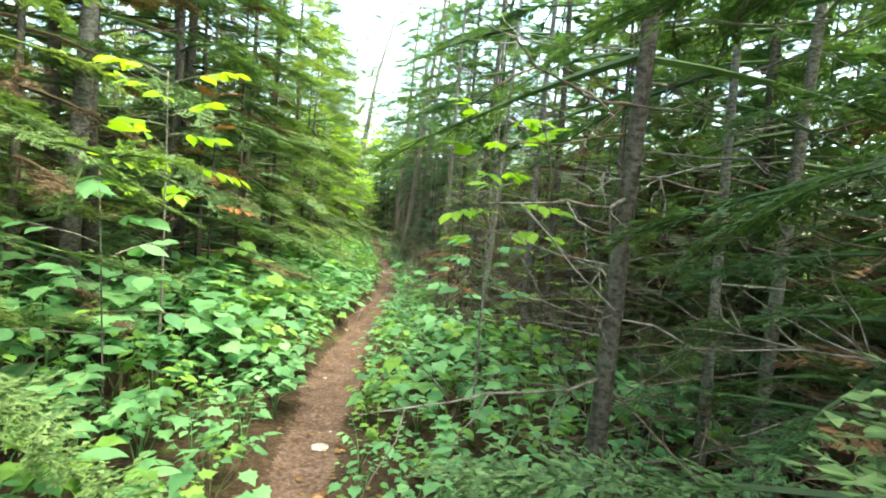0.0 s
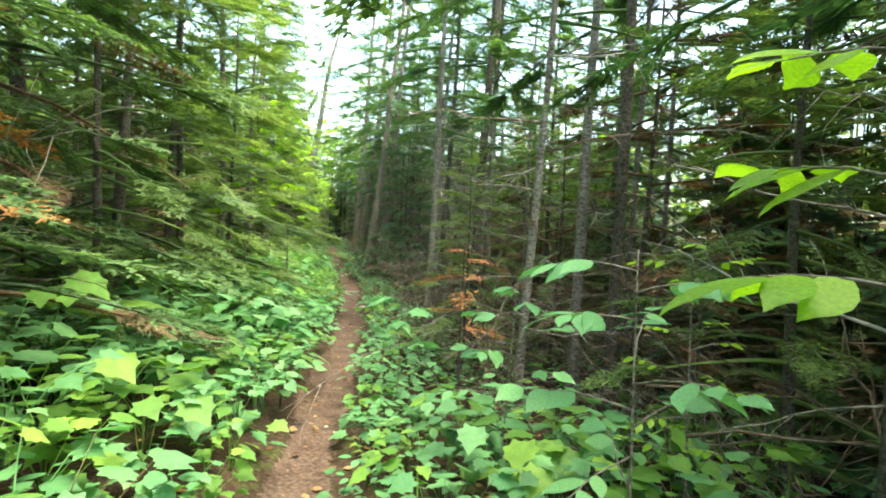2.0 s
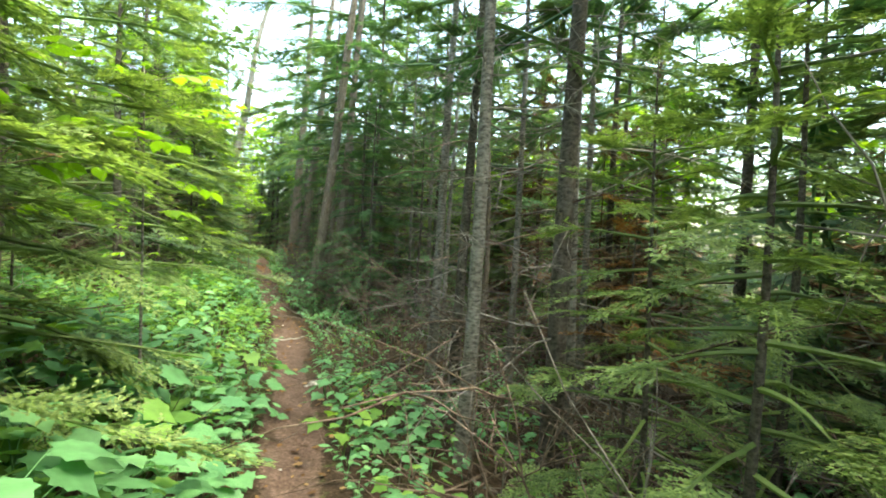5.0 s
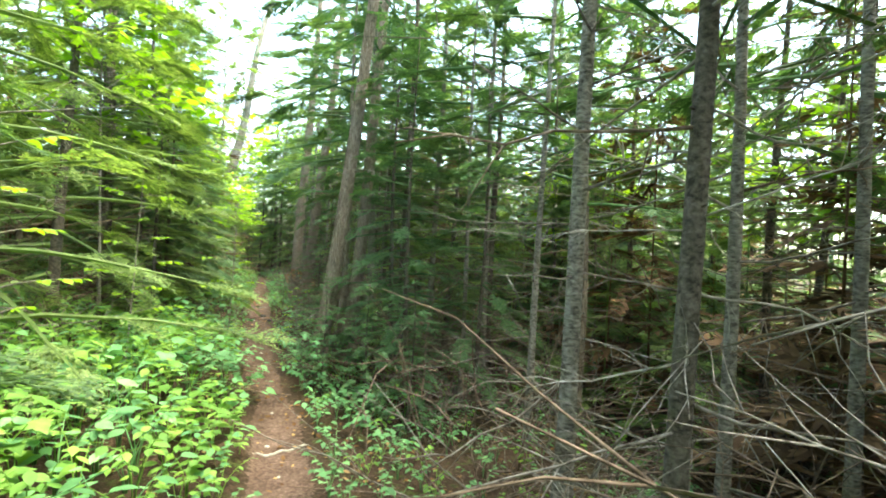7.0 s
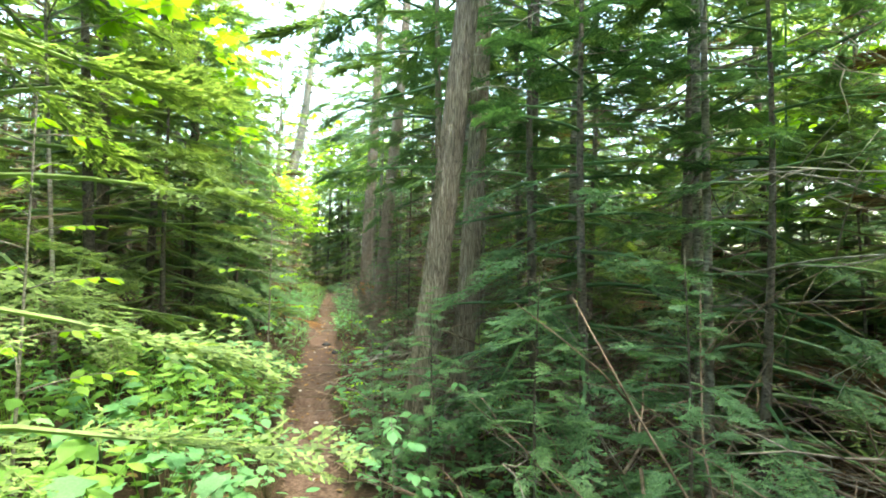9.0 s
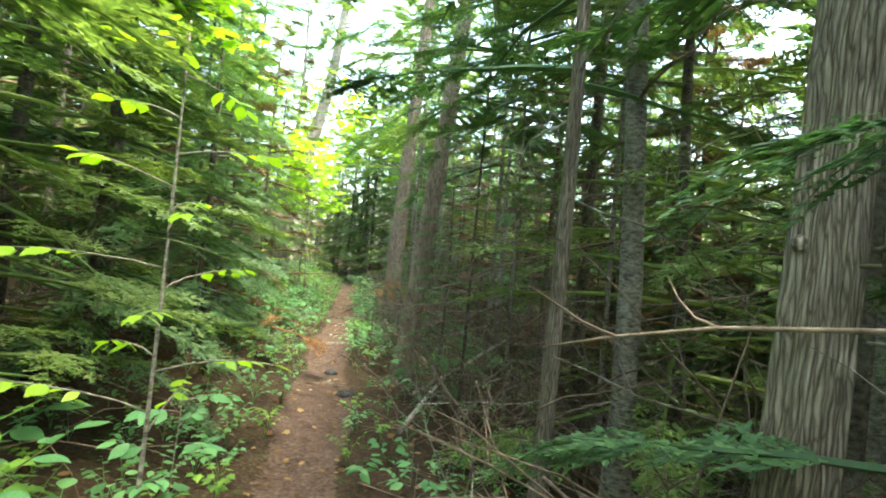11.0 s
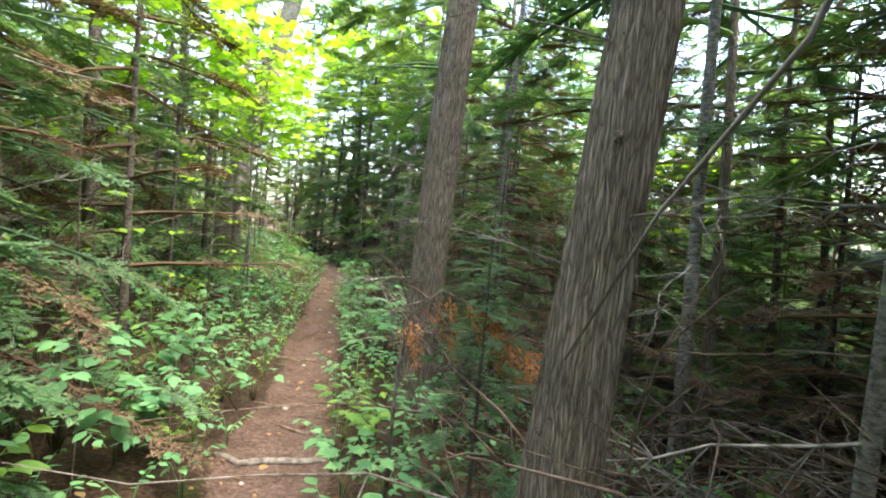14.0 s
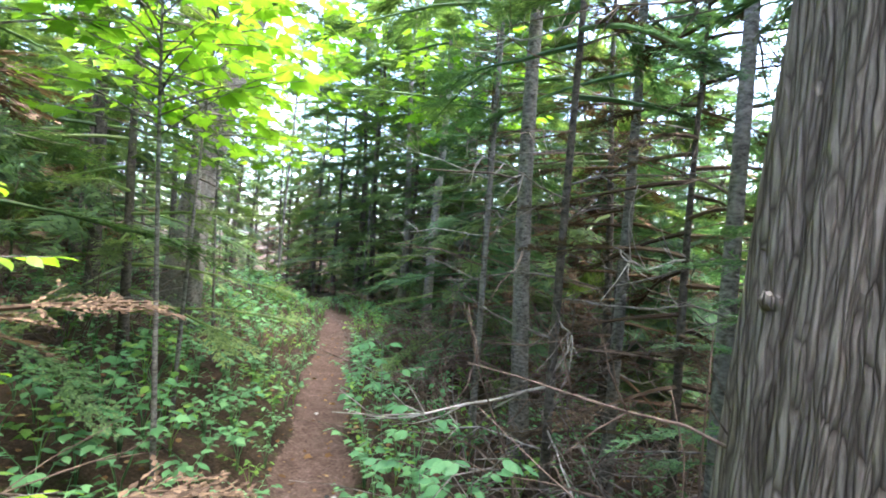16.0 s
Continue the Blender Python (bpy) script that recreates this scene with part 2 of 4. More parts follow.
def spray(rng, fine, droop=0.22, dense=1.0, kind="fir"):
    """A flat conifer bough along +x, 1 long: a needled stem with needled side twigs."""
    v, f = [], []

    def needled(base, way, length, width, teeth):
        side = np.array([-way[1], way[0], 0.0])
        up = np.array([0, 0, 1.0])
        if teeth < 2:
            k = len(v)
            v.extend([base - side * width, base + side * width, base + way * length])
            f.append((k, k + 1, k + 2))
            return
        for i in range(teeth):
            u = (i + rng.random() * 0.5) / teeth
            w = width * (1.05 - 0.7 * u) * rng.uniform(0.8, 1.2)
            q = base + way * length * u - up * 0.05 * u * u * length
            for sg in (1, -1):
                k = len(v)
                lift = up * rng.uniform(-0.3, 0.35) * w
                v.extend([q - way * length / teeth * 0.35, q + way * w * 0.9 + side * sg * w + lift, q + way * length / teeth * 0.75])
                f.append((k, k + 1, k + 2) if sg > 0 else (k + 2, k + 1, k))

    n = int((12 if fine else 12) * dense)
    teeth = 5 if fine else 1
    for i in range(n):
        u = 0.10 + 0.88 * (i + rng.random() * 0.6) / n
        base = np.array([u, 0.0, -droop * u * u])
        for sg in (1, -1):
            if rng.random() < 0.08:
                continue
            ang = sg * radians(rng.uniform(38, 62))
            tilt = rng.uniform(-0.28, 0.08)
            way = np.array([math.cos(ang), math.sin(ang), tilt])
            way /= np.linalg.norm(way)
            reach = (0.42 * (1 - u) ** 0.75 + 0.07) * rng.uniform(0.75, 1.15)
            needled(base, way, reach, (0.036 if fine else 0.036) * (1.25 if kind == "cedar" else 1.0), teeth)
            if not fine and reach > 0.13:
                a2 = ang - sg * radians(rng.uniform(28, 48))
                w2 = np.array([math.cos(a2), math.sin(a2), tilt - 0.1])
                needled(base + way * reach * rng.uniform(0.25, 0.6), w2 / np.linalg.norm(w2), reach * 0.55, 0.03, 1)
            if fine and reach > 0.16:
                for j in range(1 if kind == "fir" else 2):
                    ub = rng.uniform(0.3, 0.85)
                    a2 = ang + rng.choice((-1, 1)) * radians(rng.uniform(30, 48))
                    w2 = np.array([math.cos(a2), math.sin(a2), tilt])
                    needled(base + way * reach * ub, w2 / np.linalg.norm(w2), reach * 0.45, 0.034, 2)
    needled(np.array([0.15, 0, -droop * 0.02]), np.array([0.97, 0, -droop]) / math.hypot(0.97, droop), 0.87, 0.04, 8 if fine else 1)
    if not fine:
        return np.array(v), f
    sv, sf = tube([(0, 0, 0), (0.35, 0, -droop * 0.12), (0.7, 0, -droop * 0.49), (1, 0, -droop)], (0.011, 0.008, 0.005, 0.002), 3)
    k = len(v)
    v.extend(np.array(q) for q in sv)
    f.extend(tuple(i + k for i in q) for q in sf)
    return np.array(v), f


RNG = random.Random(7)
FINE = [spray(RNG, True, d) for d in (0.12, 0.22, 0.3, 0.18)]
COARSE = [spray(RNG, False, d) for d in (0.12, 0.25, 0.32)]
CEDARS = [spray(RNG, True, d, 0.9, "cedar") for d in (0.3, 0.42, 0.36)]


def aim(x, y, z, azimuth, elevation, size, roll=0.0):
    return (Matrix.Translation((x, y, z)) @ Matrix.Rotation(azimuth, 4, "Z") @ Matrix.Rotation(-elevation, 4, "Y")
            @ Matrix.Rotation(roll, 4, "X") @ Matrix.Diagonal((size, size, size, 1)))


def dead_branch_mesh(rng, name, mat, length=1.0, twigs=7):
    s = Soup()
    p = limb(rng, length, rng.uniform(-0.1, 0.25), 0.22, 7)
    s.add(*tube(p, np.linspace(0.0075, 0.002, 7), 5))
    for _ in range(twigs):
        i = rng.randrange(1, 6)
        q = limb(rng, length * rng.uniform(0.15, 0.45), rng.uniform(0, 0.4), 0.3, 4)
        m = aim(*p[i], rng.choice((-1, 1)) * rng.uniform(0.5, 1.1), rng.uniform(-0.5, 0.3), 1.0)
        s.add(*tube(q, np.linspace(0.0038, 0.0013, 4), 3), m)
    return s.mesh(name, mat, True)


DEAD = [dead_branch_mesh(RNG, "dead_branch", (BROWN, TWIG, BROWN, TWIG, PALE, TWIG)[i], 1.0, 5 + i) for i in range(6)]


def axis_points(rng, height, lean, n=14, crook=0.02):
    """Points of a trunk's axis from the ground up; lean is the drift in x, y per metre of height."""
    z = np.concatenate([[-0.25], np.linspace(0.0, height, n)])
    bx, by = rng.uniform(0, 6), rng.uniform(0, 6)
    x = lean[0] * z + crook * height * 0.3 * (np.sin(z * 0.9 + bx) - math.sin(bx))
    y = lean[1] * z + crook * height * 0.3 * (np.sin(z * 0.8 + by) - math.sin(by))
    return np.stack([x, y, z], 1)


def conifer(rng, name, height, radius, crown_from, reach, boughs, sprays, needles, bark_mat, dead, label, lean=(0, 0), size=0.55,
            dead_from=0.25, dead_to=None, sides=10, ridges=False, elev=(-0.25, 0.15), dead_size=(0.5, 1.3), joined=False, crook=0.02):
    """A conifer: trunk, live crown of boughs, and dead lower branches."""
    root = tagged(new(name), label, "tree", kind="")
    p = axis_points(rng, height, lean, 150 if ridges else 14, crook)
    z = p[:, 2]
    r = radius * np.maximum(1 - 0.86 * np.clip(z, 0, None) / height, 0.06) * (1 + (0.45 if ridges else 0.3) * np.exp(-np.clip(z, 0, None) / (0.3 if ridges else 0.12)))
    if ridges:
        lobes = [(rng.randint(5, 8), rng.uniform(0, 6)), (rng.randint(14, 18), rng.uniform(0, 6)), (27, rng.uniform(0, 6))]

        def wob(t, i):
            zz = z[i]
            return (1 + 0.05 * math.sin(lobes[0][0] * t + lobes[0][1] + 0.6 * zz) + 0.03 * math.sin(lobes[1][0] * t + lobes[1][1] + 1.3 * math.sin(zz * 2))
                    + 0.03 * math.sin(lobes[2][0] * t + 2.5 * math.sin(2.2 * zz)) + 0.022 * math.sin(19 * t + 4 * math.sin(1.1 * zz + t)))
        s = Soup()
        s.add(*tube(p, r, 96, wob))
        for _ in range(26):
            i = rng.randrange(4, 60)
            s.add(*tube([(0, 0, 0), (r[i] * 1.02, 0, 0), (r[i] * 1.14, 0, 0.006)], (0.02, 0.022, 0.007), 7), aim(*p[i], rng.uniform(0, 6.28), 0.1, 1))
    else:
        ph = rng.uniform(0, 6)
        s = Soup()
        s.add(*tube(p, r, sides, lambda t, i: 1 + 0.06 * math.sin(3 * t + ph + i)))
        for _ in range(16):
            i = rng.randrange(1, 9)
            a = rng.uniform(0, 6.28)
            s.add(*tube([(0, 0, 0), (radius * 1.25, 0, 0.004)], (radius * 0.2, radius * 0.1), 5), aim(*(p[i] + (p[i + 1] - p[i]) * rng.random()), a, 0.1, 1))
    part("trunk", s.mesh("trunk", bark_mat, True), root)
    c = Soup()
    for i in range(boughs):
        u = (i + rng.random()) / boughs
        h = crown_from + (height * 0.99 - crown_from) * u ** 0.9
        k = np.array([np.interp(h, z, p[:, j]) for j in range(3)])
        size_here = reach * (1 - u) ** 0.8 * rng.uniform(0.7, 1.15) + 0.22
        e = rng.uniform(*elev) + 0.5 * u * u
        a = i * 2.4 + rng.uniform(-0.4, 0.4)
        if size_here > 1.15 * size:
            # a long bough: a stem with several sprays along it
            L = size_here
            m = aim(*k, a, e, 1.0)
            q = limb(rng, L, rng.uniform(0.05, 0.28), 0.12, 6)
            c.add(*tube(q, np.linspace(0.012 + 0.006 * L, 0.003, 6), 4), m)
            m_ = np.array(m)
            for j in range(max(3, int(L / size * 2))):
                w = rng.uniform(0.32, 1.0)
                at = np.array([np.interp(w * L, q[:, 0], q[:, d]) for d in range(3)])
                c.add(*rng.choice(sprays), m @ aim(*at, rng.choice((-1, 1)) * rng.uniform(0.15, 1.0) * (1.15 - w), rng.uniform(-0.3, 0.1), size * rng.uniform(0.6, 1.1), rng.uniform(-0.3, 0.3)))
            c.add(*rng.choice(sprays), m @ aim(*q[-2], 0, -0.1, size * 0.9))
        else:
            c.add(*rng.choice(sprays), aim(*k, a, e, size_here, rng.uniform(-0.3, 0.3)))
    part("crown", c.mesh("crown", needles), root)
    hi = dead_to or crown_from + 0.6
    js = Soup()
    for i in range(dead):
        h = dead_from + (hi - dead_from) * (i + rng.random()) / dead
        k = [float(np.interp(h, z, p[:, j])) for j in range(3)]
        m = aim(*k, i * 2.4 + rng.uniform(-0.5, 0.5), rng.uniform(-0.3, 0.3), rng.uniform(*dead_size), rng.uniform(0, 6))
        if joined:
            js.add(*tube(limb(rng, 1.0, 0.15, 0.2, 5), np.linspace(0.012, 0.003, 5), 3), m)
        else:
            part("dead_branch", rng.choice(DEAD), root).matrix_basis = m
    if joined:
        tagged(part("deadwood", js.mesh("deadwood", BROWN), root), kind="stuff")
    return root


def stand(root, x, y, turn=0.0, grow=1.0, tilt=(0, 0)):
    root.matrix_basis = pose(x, y, ground_z(x, y), tilt[0], tilt[1], turn)
    root.scale = (grow, grow, grow)
    return root


def again(root, x, y, turn, grow=1.0, tilt=(0, 0)):
    c = copy_thing(root, pose(x, y, ground_z(x, y), tilt[0], tilt[1], turn))
    c.scale = (grow, grow, grow)
    return c


# ---------------------------------------------------------------- ground
def steps(lo, hi, step, far):
    mid = list(np.arange(lo, hi, step))
    out, d, a, b = [], step, lo, hi
    lows, highs = [], [hi]
    while a > -far:
        d *= 1.35
        a -= d
        lows.append(a)
    d = step
    while b < far:
        d *= 1.35
        b += d
        highs.append(b)
    return np.array(lows[::-1] + mid + highs)


def build_ground():
    gx, gy = steps(-9, 3, 0.075, 1500), steps(-1, 34, 0.11, 1500)
    X, Y = np.meshgrid(gx, gy)
    z, trod = land(X.ravel(), Y.ravel())
    v = np.stack([X.ravel(), Y.ravel(), z], 1)
    w = len(gx)
    f = [(j * w + i, j * w + i + 1, (j + 1) * w + i + 1, (j + 1) * w + i) for j in range(len(gy) - 1) for i in range(w - 1)]
    me = bpy.data.meshes.new("ground")
    me.from_pydata(v.tolist(), [], f)
    me.attributes.new("trodden", "FLOAT", "POINT").data.foreach_set("value", trod.tolist())
    me.materials.append(SOIL)
    me.polygons.foreach_set("use_smooth", [True] * len(f))
    tagged(new("ground", me), "brown forest soil with a narrow trodden footpath", "ground", kind="structure")


build_ground()

# ---------------------------------------------------------------- trees measured along the walk
POLE_LABEL = "slender grey fir trunk with bare dead lower branches"
R2 = random.Random(21)
POLES = (
    # x, y, radius, height, lean x, lean y
    (0.78, 2.42, 0.048, 9, 0.046, 0.0), (1.75, 3.30, 0.035, 8, 0.0, 0.0), (2.30, 3.60, 0.05, 9, 0.02, 0.0), (1.50, 4.60, 0.025, 6, 0.0, 0.0),
    (0.59, 6.94, 0.038, 9, 0.04, 0.02), (1.25, 7.50, 0.055, 10, 0.02, 0.0), (1.50, 7.25, 0.06, 10, -0.01, 0.0), (2.05, 8.15, 0.04, 9, 0.0, 0.0),
    (2.55, 8.50, 0.04, 9, 0.0, 0.0), (0.72, 10.45, 0.075, 11, 0.02, 0.0), (0.98, 10.7, 0.045, 9, -0.01, 0.0),
    (0.265, 12.74, 0.055, 10, 0.032, 0.01), (0.31, 11.83, 0.052, 10, 0.02, 0.0), (1.10, 12.52, 0.042, 9, 0.0, 0.0),
    (0.03, 10.30, 0.05, 10, 0.02, 0.0), (0.93, 10.92, 0.05, 10, 0.02, 0.0), (0.78, 14.66, 0.036, 8, 0.015, 0.0), (1.96, 12.53, 0.045, 9, 0.0, 0.0),
    (2.51, 12.97, 0.05, 10, 0.0, 0.0), (0.40, 15.81, 0.028, 7, 0.0, 0.0), (0.90, 16.76, 0.045, 9, 0.0, 0.0), (-0.08, 17.97, 0.05, 10, 0.0, 0.0),
    (0.48, 18.51, 0.055, 11, 0.0, 0.0), (-0.84, 22.78, 0.034, 8, 0.01, 0.0), (-0.22, 22.42, 0.04, 8, 0.01, 0.0), (-0.43, 24.65, 0.05, 9, 0.0, 0.0),
    (-1.45, 26.75, 0.045, 9, 0.0, 0.0), (-2.04, 27.50, 0.03, 8, 0.01, 0.0), (-2.29, 29.13, 0.032, 8, 0.02, 0.0), (-1.30, 28.44, 0.05, 9, 0.0, 0.0),
    (-1.25, 21.01, 0.017, 6, 0.02, 0.0), (-0.88, 20.67, 0.018, 6, -0.02, 0.0), (-0.21, 20.21, 0.026, 8, 0.01, 0.0),
)
for k, (x, y, r, h, lx, ly) in enumerate(POLES):
    rr = random.Random(100 + k)
    stand(conifer(rr, "fir_tree", h, r, rr.uniform(1.9, 2.6) if y < 5 else rr.uniform(2.5, 3.2), 1.35, 30, COARSE if k % 2 and x - float(trail_x(y)) > 1.8 else FINE, (FIR, CEDAR)[k % 2],
                  BARK_FIR if k % 3 else BARK_DARK, 20, POLE_LABEL, (lx, ly), 0.42, 0.3, None, 12, dead_size=(0.4, 0.8) if x - float(trail_x(y)) < 1.2 else (0.6, 1.3), crook=0.007), x, y)

# big ridged cedars beside the path
BIGS = ((-1.82, 22.86, 0.124, 13, 0.076, 0.006), (-2.24, 25.36, 0.134, 13, 0.045, -0.09), (-1.235, 16.5, 0.084, 13, 0.10, -0.08), (-0.86, 17.25, 0.085, 12, 0.06, 0.0))
for k, (x, y, r, h, lx, ly) in enumerate(BIGS):
    stand(conifer(random.Random(300 + k), "cedar_tree", h, r, 3.2, 1.7, 26, CEDARS, CEDAR, BARK_CEDAR, 9,
                  "thick leaning cedar trunk with ridged grey-brown bark", (lx, ly), 0.5, 0.9, 3.5, 12, True, dead_size=(0.35, 0.7), crook=0.005), x, y)
stand(conifer(random.Random(320), "pine_tree", 14, 0.24, 7.5, 2.4, 16, COARSE, FIR, BARK_FIR, 10,
              "tall pale grey leaning pine with bare upper limbs", (0.18, 0.0), 0.7, 4.5, 8.0, 14, False, (-0.2, 0.4), (1.5, 3.0)), -6.1, 31.8)

# young firs with boughs to the ground
YOUNG = [
    conifer(random.Random(400), "young_fir", 6.5, 0.055, 0.45, 1.35, 64, FINE, FRESH, BARK_DARK, 7, "young fir with flat light green boughs down low", (0, 0), 0.5, 0.2, 2.5),
    conifer(random.Random(401), "young_fir", 8.5, 0.07, 0.7, 1.4, 72, FINE, FIR, BARK_DARK, 7, "dark green young fir with dead inner twigs", (0, 0), 0.52, 0.2, 3.0),
    conifer(random.Random(402), "young_fir", 5.0, 0.04, 0.3, 1.1, 52, FINE, FRESH, BARK_DARK, 7, "small light green fir beside the path", (0, 0), 0.45, 0.15, 2.0),
    conifer(random.Random(403), "young_cedar", 6.0, 0.05, 0.35, 1.2, 56, CEDARS, CEDAR, BARK_DARK, 7, "drooping blue-green young cedar", (0, 0), 0.45, 0.2, 2.5),
]
YOUNG_AT = (
    (0, -1.9, 1.9, 0.75), (1, -2.2, 5.2, 0.8), (2, -2.0, 6.9, 0.95), (0, -2.1, 8.8, 0.85), (2, -2.2, 10.0, 0.9),   
    (2, -3.3, 18.6, 0.8), (3, -3.5, 19.9, 0.8), (3, -3.8, 22.4, 0.7), (0, -5.0, 29.5, 0.9), (0, -2.6, 31.5, 0.9), (1, -4.0, 38.0, 1.1), (1, -2.6, 37.0, 1.0), (0, -5.2, 39.5, 1.2),
    (3, -1.9, 35.0, 1.0), (0, -7.0, 33.5, 1.0), (1, -5.0, 42.0, 1.3), (1, 1.6, 1.2, 0.9), (3, 2.2, 2.4, 0.9), (0, 1.9, 5.6, 0.7), (1, 2.9, 5.0, 0.9), (0, 1.6, 9.4, 0.6), (2, 0.5, 9.0, 0.5),
    (1, -2.60, 4.60, 1.0), (1, -2.35, 6.40, 1.05), (0, -2.30, 7.90, 1.05), (0, -3.60, 3.00, 1.0), (1, -3.90, 5.40, 1.1), (0, -2.70, 9.40, 1.1),
    (1, -2.22, 10.95, 0.9),  (2, 0.30, 8.20, 0.55),   (0, -3.65, 14.62, 1.1),
    (0, -3.93, 16.76, 1.2), (1, -3.50, 18.93, 1.1), (0, -4.26, 18.41, 1.1), (1, -3.23, 20.68, 0.8), (0, -3.79, 19.52, 1.0), (3, -0.65, 15.92, 0.7),
     (3, -0.35, 16.79, 0.8), (3, 0.47, 15.50, 0.6), (3, -3.35, 21.69, 0.62), (3, -3.84, 22.34, 0.8), (3, -3.93, 23.65, 0.7), (3, -1.46, 21.43, 0.4),
    (3, -2.04, 23.49, 0.25), (3, -1.50, 26.15, 0.45), (3, -2.36, 31.24, 1.0), (3, -1.79, 33.20, 1.2), (1, -5.92, 24.93, 1.0), (1, -6.10, 27.55, 1.1),
    (0, -3.92, 36.40, 1.2), (1, -6.33, 38.62, 1.2), (0, 0.27, 19.97, 1.1),  (1, 1.17, 17.44, 0.9), (0, 0.91, 19.31, 1.0),
)
first = set()
for k, (kind, x, y, g) in enumerate(YOUNG_AT):
    if g <= 0:
        continue
    s_ = x - float(trail_x(y))
    x += math.copysign(max(0.0, (1.42, 1.58, 1.16, 1.26)[kind] * g + 0.6 - abs(s_)), s_)
    if kind in first:
        again(YOUNG[kind], x, y, (k * 97) % 360, g)
    else:
        first.add(kind)
        stand(YOUNG[kind], x, y, (k * 97) % 360, g)

# tall firs whose boughs meet above the path
HIGH = conifer(random.Random(450), "tall_fir", 10, 0.075, 3.7, 2.0, 46, COARSE, FRESH, BARK_FIR, 10, "tall fir with high boughs hanging over the path", (0, 0), 0.55, 0.4, 3.4, 12, joined=True)
for k, (off, y, g) in enumerate(((1.75, 19.0, 1.0), (1.6, 28.6, 1.0), (-1.8, 31.4, 1.1), (1.5, 33.4, 1.1), (-2.3, 4.4, 1.05), (1.9, 36.0, 1.1))):
    x = float(trail_x(y)) + off
    if k:
        again(HIGH, x, y, k * 67, g)
    else:
        stand(HIGH, x, y, 0, g)

LOW_CEDAR = conifer(random.Random(451), "leaning_cedar", 8, 0.05, 2.3, 1.5, 40, CEDARS, CEDAR, BARK_CEDAR, 8, "slim cedar with drooping sprays over the path", (0, 0), 0.45, 0.5, 2.6)
stand(LOW_CEDAR, float(trail_x(18.9)) + 1.3, 18.9, 30)
again(LOW_CEDAR, float(trail_x(23.4)) + 3.0, 23.4, 110, 1.0)
again(LOW_CEDAR, float(trail_x(25.6)) + 3.4, 25.6, 260, 1.1)
again(LOW_CEDAR, float(trail_x(15.4)) + 3.2, 15.4, 310, 1.0)
# low cedar sprays close to the ground
for x_, y_, g_, a_ in ((-1.40, 16.25, 0.17, 40), (-1.15, 15.7, 0.22, 170), (-1.78, 25.05, 0.24, 95), (-0.7, 15.2, 0.24, 300), (-0.35, 14.7, 0.26, 120)):
    again(YOUNG[3], x_, y_, a_, g_)

# woods on both sides, farther off
FARS = [conifer(random.Random(500 + i), "wood_fir", h, r, c, w, n, COARSE, m, BARK_DARK, d, "straight dark conifer deeper in the wood", (0.01, 0), 0.6, 0.2, 4.0, 7, joined=True)
        for i, (h, r, c, w, n, m, d) in enumerate(((10, 0.07, 0.9, 1.6, 56, FIR, 24), (8, 0.05, 2.2, 1.25, 50, FRESH, 36), (9, 0.06, 2.5, 1.25, 50, FIR, 44), (7, 0.05, 0.4, 1.4, 52, FRESH, 14)))]
R3 = random.Random(55)
used = [(p[0], p[1]) for p in POLES] + [(b[0], b[1]) for b in BIGS] + [(q[1], q[2]) for q in YOUNG_AT]
first = set()
count = 0
for _ in range(6000):
    y = R3.uniform(-9, 52) if R3.random() < 0.8 else R3.uniform(36, 50)
    x = float(trail_x(y)) + R3.choice((-1, 1)) * R3.uniform(1.9, 16)
    s = x - float(trail_x(y))
    if (-4.2 if 11 < y < 19 else -2.6) < s < 0 and -2 < y < 37:
        continue
    if 8 < y < 17 and 0 < s < 2.8:
        continue
    gap = 0.8 if s > 0 else 1.05
    if any((x - a) ** 2 + (y - b) ** 2 < gap * gap for a, b in used):
        continue
    used.append((x, y))
    k = (R3.choice((1, 2, 2, 1)) if s < 7 else R3.choice((1, 2, 0, 3))) if s > 0 else R3.choice((0, 0, 3, 3))
    g = R3.uniform(0.75, 1.2)
    if k in first:
        again(FARS[k], x, y, R3.uniform(0, 360), g, (R3.uniform(-2, 2), R3.uniform(-2, 2)))
    else:
        first.add(k)
        stand(FARS[k], x, y, R3.uniform(0, 360), g)
    count += 1
    if count >= 360:
        break


def far_woods():
    s = Soup()
    r = random.Random(77)
    for i in range(330):
        a, d = r.uniform(0, 6.283), r.uniform(24, 75)
        x, y = -3 + d * math.cos(a) * 0.9, 18 + d * math.sin(a) * 1.25
        if abs(x - float(trail_x(y))) < 12 and -9 < y < 52:
            continue
        z, h = ground_z(x, y), r.uniform(8, 15)
        s.add(*tube([(x, y, z - 0.3), (x, y, z + h)], (0.12, 0.02), 5))
        for j in range(30):
            u = (j + r.random()) / 30
            s.add(*r.choice(COARSE), aim(x, y, z + 1.0 + (h - 1) * u, j * 2.4 + r.random(), r.uniform(-0.3, 0.1), 2.3 * (1 - u) + 0.5, r.uniform(-0.4, 0.4)))
    tagged(new("far_woods", s.mesh("far_woods", FIR)), "dense green conifer wood in the distance", "woods", kind="stuff")




